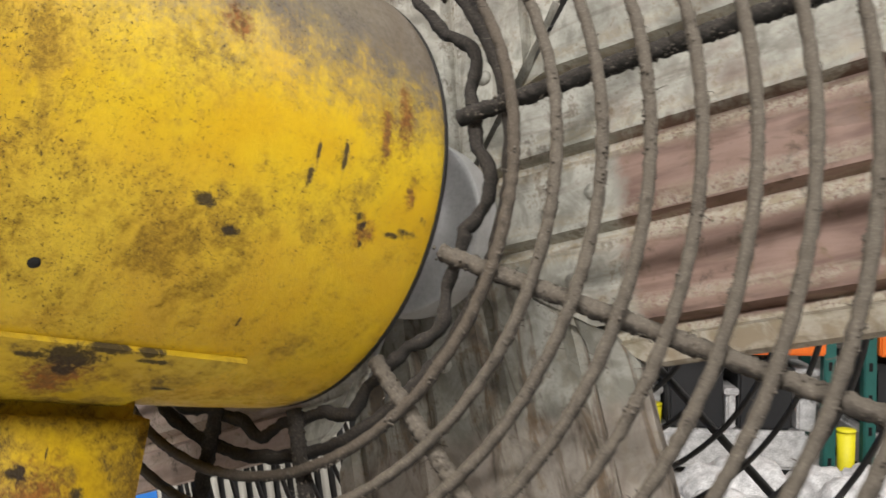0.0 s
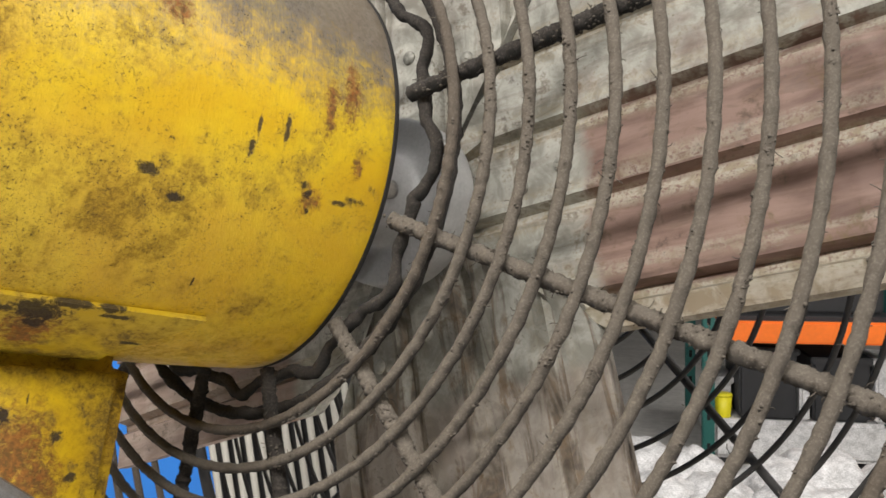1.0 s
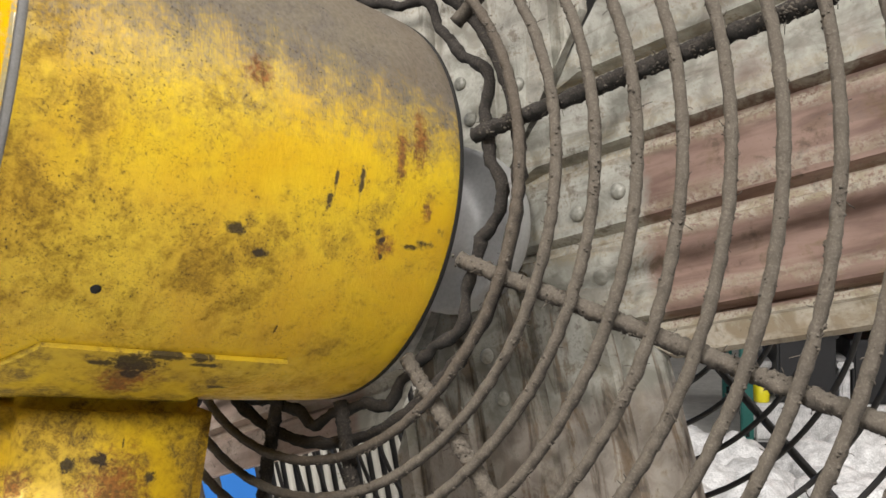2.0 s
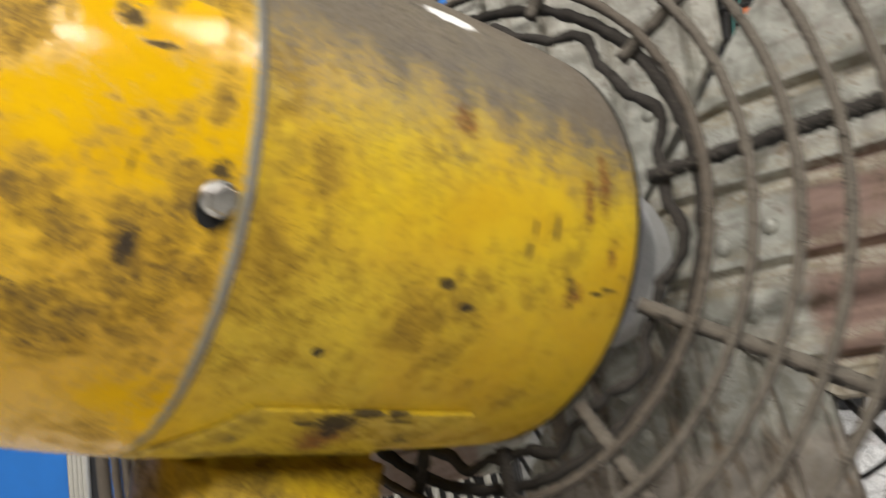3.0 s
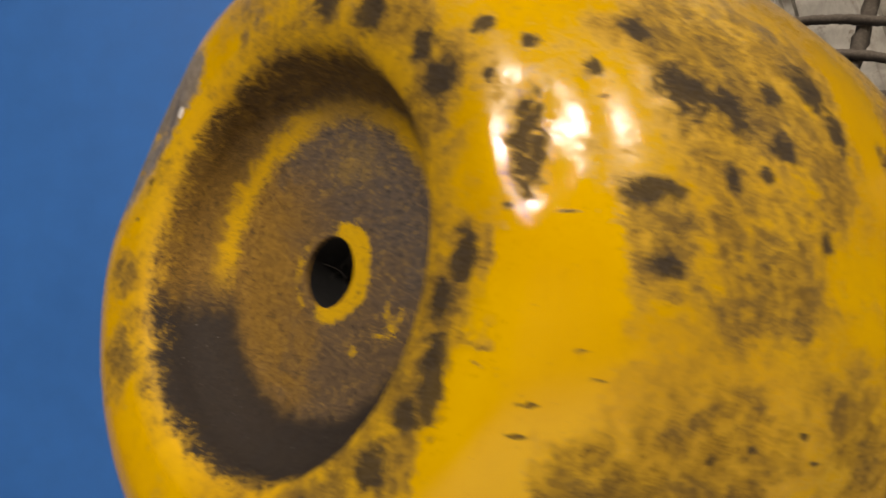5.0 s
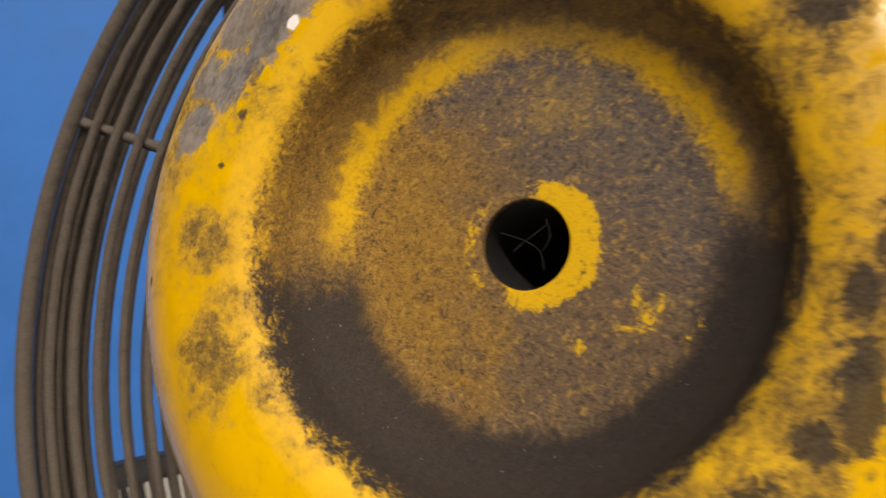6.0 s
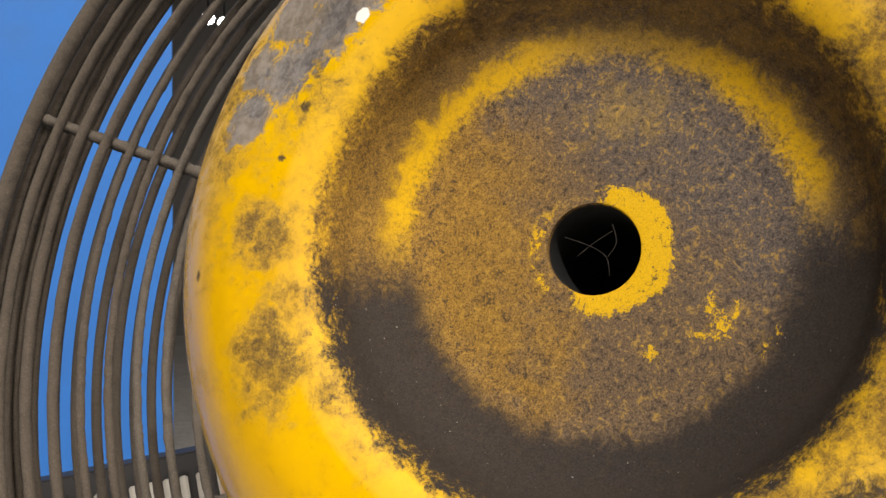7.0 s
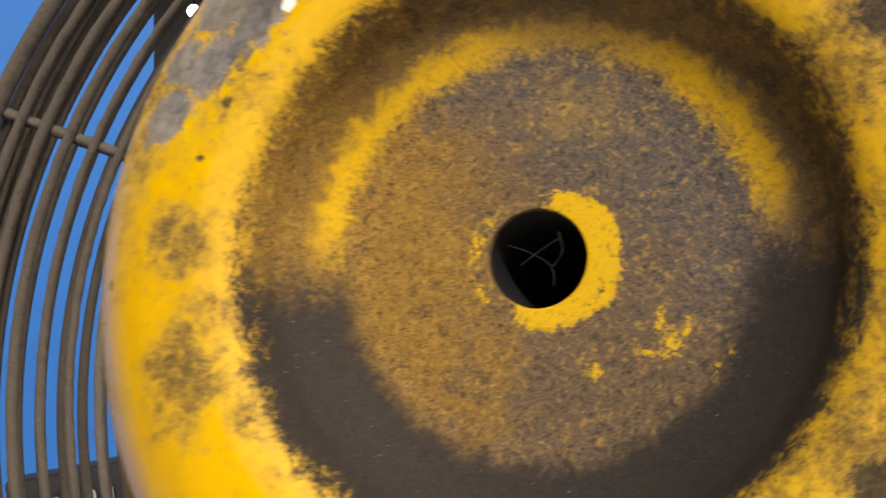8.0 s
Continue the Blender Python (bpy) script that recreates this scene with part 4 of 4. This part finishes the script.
# felted crumbs, in clusters along the wires
for n in range(620):
    if n % 3:
        r, a, spread, y0, thick = 0.1568 + 0.0206 * rng.randrange(11), radians(rng.uniform(-45, 75)), 0.014, 0.338, 0.0028
    else:
        r, a, spread, y0, thick = rng.uniform(0.13, 0.38), radians(rng.choice((-17, 14, 43, 69))), 0.0, 0.3445, 0.0041
    lean = Vector((rng.uniform(-0.4, 1), rng.uniform(-0.9, 0.2), rng.uniform(-1, 0.6))).normalized()
    for i in range(rng.randrange(3, 11)):
        b, q = a + rng.gauss(0, spread) / (r * 4) , r + (0 if spread else rng.gauss(0, 0.006))
        out = (lean + Vector((rng.gauss(0, 0.35), rng.gauss(0, 0.35), rng.gauss(0, 0.35)))).normalized()
        crumb(Vector((q * math.cos(b), guard_y(q, q * math.cos(b), y0), -q * math.sin(b))) + out * thick, rng.choice((0.0004, 0.0006, 0.0008, 0.0012)))
tagged(part("lint", lint, dusty_wire, rear_guard, "loose fibres of dust on the wires"), kind="stuff")

# front guard, its backlit shade put into a near-black colour
front_guard = part("front_guard_rim", tube(ring_points(RIM, 160, 0.64, -0.1), 0.006, 8, True), shaded_wire, fan, "outer rim of the front guard, coloured black for its shade")
for k in range(14):
    part("guard_ring", tube(ring_points(0.085 + 0.0275 * k, 160, 0.64, -0.1), 0.0023, 6, True), shaded_wire, front_guard)
for k in range(8):
    part("guard_spoke", tube(spoke_points(39 + 45 * k, 0.03, RIM, 12, 0.645, -0.1), 0.0033, 6), shaded_wire, front_guard)

# blades
def blade_mesh(top, tip):
    bm = bmesh.new()
    prof = [(-0.107, 0.004), (-0.105, 0.0), (-0.092, -0.001), (-0.089, 0.0075), (-0.083, 0.009), (-0.08, 0.0), (-0.032, -0.003), (-0.029, 0.0065), (-0.023, 0.008), (-0.019, 0.0), (0.022, -0.003), (0.025, 0.0065), (0.031, 0.008), (0.035, 0.0), (0.078, -0.003), (0.081, 0.0065), (0.087, 0.008), (0.091, 0.0), (0.135, -0.003), (0.163, 0.0), (0.165, 0.004)]
    steps = [0.03, 0.06, 0.08, 0.1, 0.12, 0.138, 0.15, 0.19, 0.25, 0.3, tip - 0.03, tip]
    for back in (0, 0.003):
        rows = []
        for r in steps:
            low = min(0.107, 0.053 + 0.72 * (r - 0.063))
            high = min(top, 0.06 + 1.2 * (r - 0.06))
            rows.append([bm.verts.new((r, 0.48 + y + back, max(-low, min(high, p)))) for p, y in prof])
        for a, b in zip(rows, rows[1:]):
            for i in range(len(prof) - 1):
                bm.faces.new((a[i], a[i + 1], b[i + 1], b[i]))
    return bm


TURNED = Matrix.Translation((0.2, 0.48, 0)) @ Matrix.Rotation(math.atan(LEAN), 4, "Z") @ Matrix.Translation((-0.2, -0.48, 0))
for angle in (15, -68, -159, 104):
    b = part("blade", blade_mesh(0.165 if angle == 15 else 0.12, 0.38 if angle == -159 else 0.42), {15: blade_metal, 104: pale_blade_metal, -68: stained_blade_metal}.get(angle, brightened_blade_metal), fan, "weathered red-brown and grey metal blade with pressed ribs", False)
    b.matrix_local = TURNED @ Matrix.Rotation(radians(-angle), 4, "Y")
    for x, z in ((0.119, 0.001), (0.1, -0.051), (0.088, -0.006)):
        m = Matrix.Translation((x, 0.4785, z)) @ Matrix.Rotation(radians(90), 4, "X")
        rivet = prism(((-0.001, 0.0056), (0.0012, 0.0052), (0.0026, 0.0036), (0.003, 0.0012)), 20, m)
        part("rivet", rivet, bracket_metal, b)
hub_plate_metal = plain("pale_zinc_plate", (0.44, 0.44, 0.44), 0.45, 0.1, 0.2, 60, 0.0004)
hub = part("hub", lathe(rounded([(0.40, 0.014), (0.40, 0.026), (0.402, 0.03), (0.43, 0.031), (0.444, 0.034), (0.446, 0.055), (0.449, 0.058), (0.468, 0.058), (0.47, 0.05), (0.47, 0.001)], 3), 96), hub_plate_metal, fan, "pale zinc-plated steel blade hub")
hub.matrix_local = TURNED
part("hub_screw", prism(((-0.002, 0.006), (0.002, 0.006), (0.0024, 0.003)), 16, on_side(0.418, -2, 0.0308)), zinc, hub, "bright set screw of the hub")
part("motor_shaft", lathe([(0.338, 0.0125), (0.392, 0.0125), (0.394, 0.011), (0.394, 0.001)], 40), zinc, fan, "steel motor shaft")

# pedestal
def saddle_mesh():
    bm = bmesh.new()
    rows = []
    for i in range(25):
        a = 48 + 84 * i / 24
        slant = 0.0016 * min(a - 48, 132 - a, 18)
        rows.append([bm.verts.new(on_motor(t - slant, a, r)) for t, r in ((0.1515, 0.123), (0.1515, 0.1258), (0.1525, 0.1268), (0.2655, 0.1268), (0.2665, 0.1258), (0.2665, 0.123))])
    for p, q in zip(rows, rows[1:]):
        for k in range(5):
            bm.faces.new((p[k], p[k + 1], q[k + 1], q[k]))
    bm.faces.new(rows[0]), bm.faces.new(rows[-1])
    return bm


part("saddle", saddle_mesh(), saddle_paint, fan, "yellow saddle plate with a burnt rust spot", False)
neck = part("neck", box(-0.043, 0.043, 0.1485, 0.2535, -0.45, -0.118, 0.009), neck_paint, fan, "chipped rusty yellow pedestal neck")
m_knob = Matrix.Translation((0.043, 0.196, -0.2)) @ Matrix.Rotation(radians(90), 4, "Y")
part("pivot_bolt", prism(((-0.002, 0.026), (0.010, 0.026), (0.0125, 0.0225), (0.013, 0.012), (0.010, 0.010)), 6, m_knob), steel_grey, neck, "large dull grey hexagon pivot bolt", False)
# the pole stands upright below the neck
foot = FAN @ Vector((0, 0.2, -0.42))
pole = part("pole", lathe([(0, 0.001), (0, 0.22), (0.015, 0.22), (0.02, 0.21), (0.02, 0.035), (foot.z, 0.035), (foot.z, 0.001)], 48), neck_paint, fan, "yellow pedestal pole with a round foot")
pole.matrix_local = FAN.inverted() @ Matrix.Translation((foot.x, foot.y, 0)) @ Matrix.Rotation(radians(90), 4, "X")

# ---- behind the fan ----
panel = tagged(empty("slatted_panel", pose(-0.47, 1.3, 0, 0, -8, 0)), "white slatted metal panel standing on the floor", "panel")
part("frame", box(-0.01, 0.36, 0.02, 0.05, 0.0, 0.93, 0.003), black_plastic, panel, "black backing of the slatted panel", False)
slat = box(0, 0.0115, 0.004, 0.012, 0.03, 0.9, 0.002)
slat_data = part("slat", slat, white_slat, panel)
for k in range(1, 15):
    ob = new("slat", slat_data.data)
    ob.parent = panel
    ob.location = (0.0232 * k, 0, 0)
post = tagged(empty("ribbed_post", pose(-1.74, 2.1, 0)), "white ribbed post beside the blue partition", "post")
rib_data = None
for k in range(4):
    if rib_data is None:
        rib_data = part("rib", box(0, 0.013, 0, 0.03, 0, 0.62, 0.003), white_slat, post).data
    else:
        ob = new("rib", rib_data)
        ob.parent, ob.location = post, (0.0165 * k, 0, 0)
part("core", box(-0.002, 0.085, 0.031, 0.05, 0, 0.62, 0.002), black_plastic, post, "", False)


def rack(x0, x1, y, beams, height):
    top = tagged(empty("pallet_rack", pose(x0, y, 0)), "pallet rack with teal uprights and orange beams", "rack")
    for x in (0.0, x1 - x0):
        for d in (0.0, 0.9):
            up = part("upright", box(x - 0.028, x + 0.028, d, d + 0.06, 0, height, 0.006), teal_steel, top, "", False)
            for k in range(int(height / 0.15)):
                part("slot", box(x - 0.008, x + 0.008, d - 0.002, d + 0.004, 0.1 + 0.15 * k, 0.14 + 0.15 * k), hole_shade, up, "", False)
    for z in beams:
        for d in (-0.03, 0.93):
            part("beam", box(0.029, x1 - x0 - 0.029, d, d + 0.05, z - 0.05, z + 0.05, 0.008), orange_steel, top, "", False)
    return top


rack(0.55, 1.42, 4.0, (0.672, 2.3), 2.6)
rack(1.6, 3.8, 4.0, (0.672, 2.3), 2.6)


def crate(name_at, size, label, material):
    bm = box(0, size[0], 0, size[1], 0, size[2], 0.012)
    top = tagged(empty("storage_crate", pose(*name_at)), label, "crate")
    part("body", bm, material, top, "", False)
    part("rim", box(-0.012, size[0] + 0.012, -0.012, size[1] + 0.012, size[2] - 0.03, size[2] + 0.004, 0.006), material, top, "", False)
    return top


for cx, cw, ch in ((0.70, 0.26, 0.34), (1.03, 0.25, 0.30), (1.66, 0.5, 0.33), (2.24, 0.5, 0.3)):
    crate((cx, 4.1, 0.24), (cw, 0.5, ch), "black plastic storage crate on the low rack shelf", black_plastic)
for cx, cw, ch in ((0.6, 0.74, 0.52), (1.68, 0.9, 0.6)):
    crate((cx, 4.12, 0.745), (cw, 0.5, ch), "dark plastic bin on the rack beam", black_plastic)
for cx, cw in ((0.5, 0.98), (1.55, 2.2)):
    tagged(part("shelf_board", box(cx + 0.1, cx + cw - 0.1, 4.03, 4.92, 0.722, 0.742), black_plastic, None, "black board lying on the rack beams", False), category="board")
    pallet = tagged(empty("wrapped_pallet", pose(cx + 0.08, 4.08, 0)), "low pallet load wrapped in white film", "pallet")
    part("load", box(0, cw - 0.2, 0, 0.77, 0.05, 0.238, 0.02), white_bag, pallet, "white film wrapping", False)
    for bx in (0.02, (cw - 0.2) / 2 - 0.04, cw - 0.3):
        part("runner", box(bx, bx + 0.08, 0.02, 0.75, 0, 0.052, 0.004), black_plastic, pallet, "", False)


def sack(x, y, sx, sy, sz, seed, material, label, name="film_bag"):
    bm = bmesh.new()
    bmesh.ops.create_icosphere(bm, subdivisions=4, radius=1)
    for v in bm.verts:
        d = v.co.copy()
        f = 1 + 0.22 * noise.noise(d * 2.1 + Vector((seed, 0, 0))) + 0.10 * noise.noise(d * 6 + Vector((0, seed, 0)))
        v.co = Vector((d.x * sx * f, d.y * sy * f, max(-0.55, d.z) * sz * f))
    low = min(v.co.z for v in bm.verts)
    ob = part(name, bm, material, None, label)
    ob.location = (x, y, -low)
    return tagged(ob, category="bag", group="bags on the floor")


n = 0
for gx in range(9):
    for gy in range(4):
        n += 1
        sack(0.25 + gx * 0.24 + random.uniform(-0.05, 0.05), 2.55 + gy * 0.34 + random.uniform(-0.06, 0.06), random.uniform(0.14, 0.19), random.uniform(0.15, 0.21), random.uniform(0.09, 0.16), n * 3.3, white_bag, "crumpled white plastic film bag on the floor")
for x, y, w, h in ((0.585, 4.25, 0.10, 0.17), (1.30, 4.085, 0.09, 0.30), (0.97, 4.085, 0.045, 0.2)):
    crate((x, y, 0.239), (w, 0.3, h), "small white cardboard carton between black crates", white_bag)
for x, y, z, h, where in ((0.632, 4.14, 0.2385, 0.10, "the wrapped pallet load"), (1.50, 4.02, 0.0, 0.26, "the floor")):
    tub = tagged(empty("marker_tub", pose(x, y, z)), "small bright yellow plastic tub on " + where, "tub")
    part("body", prism(((0.0, 0.034), (0.004, 0.036), (h, 0.042), (h, 0.036), (h - 0.01, 0.03)), 24, Matrix()), yellow_plastic, tub)
    part("lid", prism(((h + 0.0002, 0.044), (h + 0.012, 0.044), (h + 0.015, 0.04)), 24, Matrix()), yellow_plastic, tub)

# two small flood lamps far behind the fan, hung from the ceiling
lamp_glow = bpy.data.materials.new("lamp_glow")
lamp_glow.use_nodes = True
glow = lamp_glow.node_tree.nodes["Principled BSDF"]
glow.inputs["Emission Color"].default_value, glow.inputs["Emission Strength"].default_value = (1, 0.98, 0.95, 1), 14
for x, z in ((-0.345, 2.41), (-0.255, 2.385)):
    lamp = tagged(empty("flood_lamp", pose(x, 5.0, z)), "small white flood lamp hanging from the ceiling", "lamp")
    part("lens", lathe([(0, 0.001), (0, 0.036), (0.004, 0.038)], 24), lamp_glow, lamp)
    part("housing", lathe([(0.004, 0.039), (0.03, 0.042), (0.08, 0.03), (0.09, 0.001)], 24), black_plastic, lamp)
    part("rod", tube([(0, 0.05, 0.03), (0, 0.05, 5 - z)], 0.006), black_plastic, lamp)
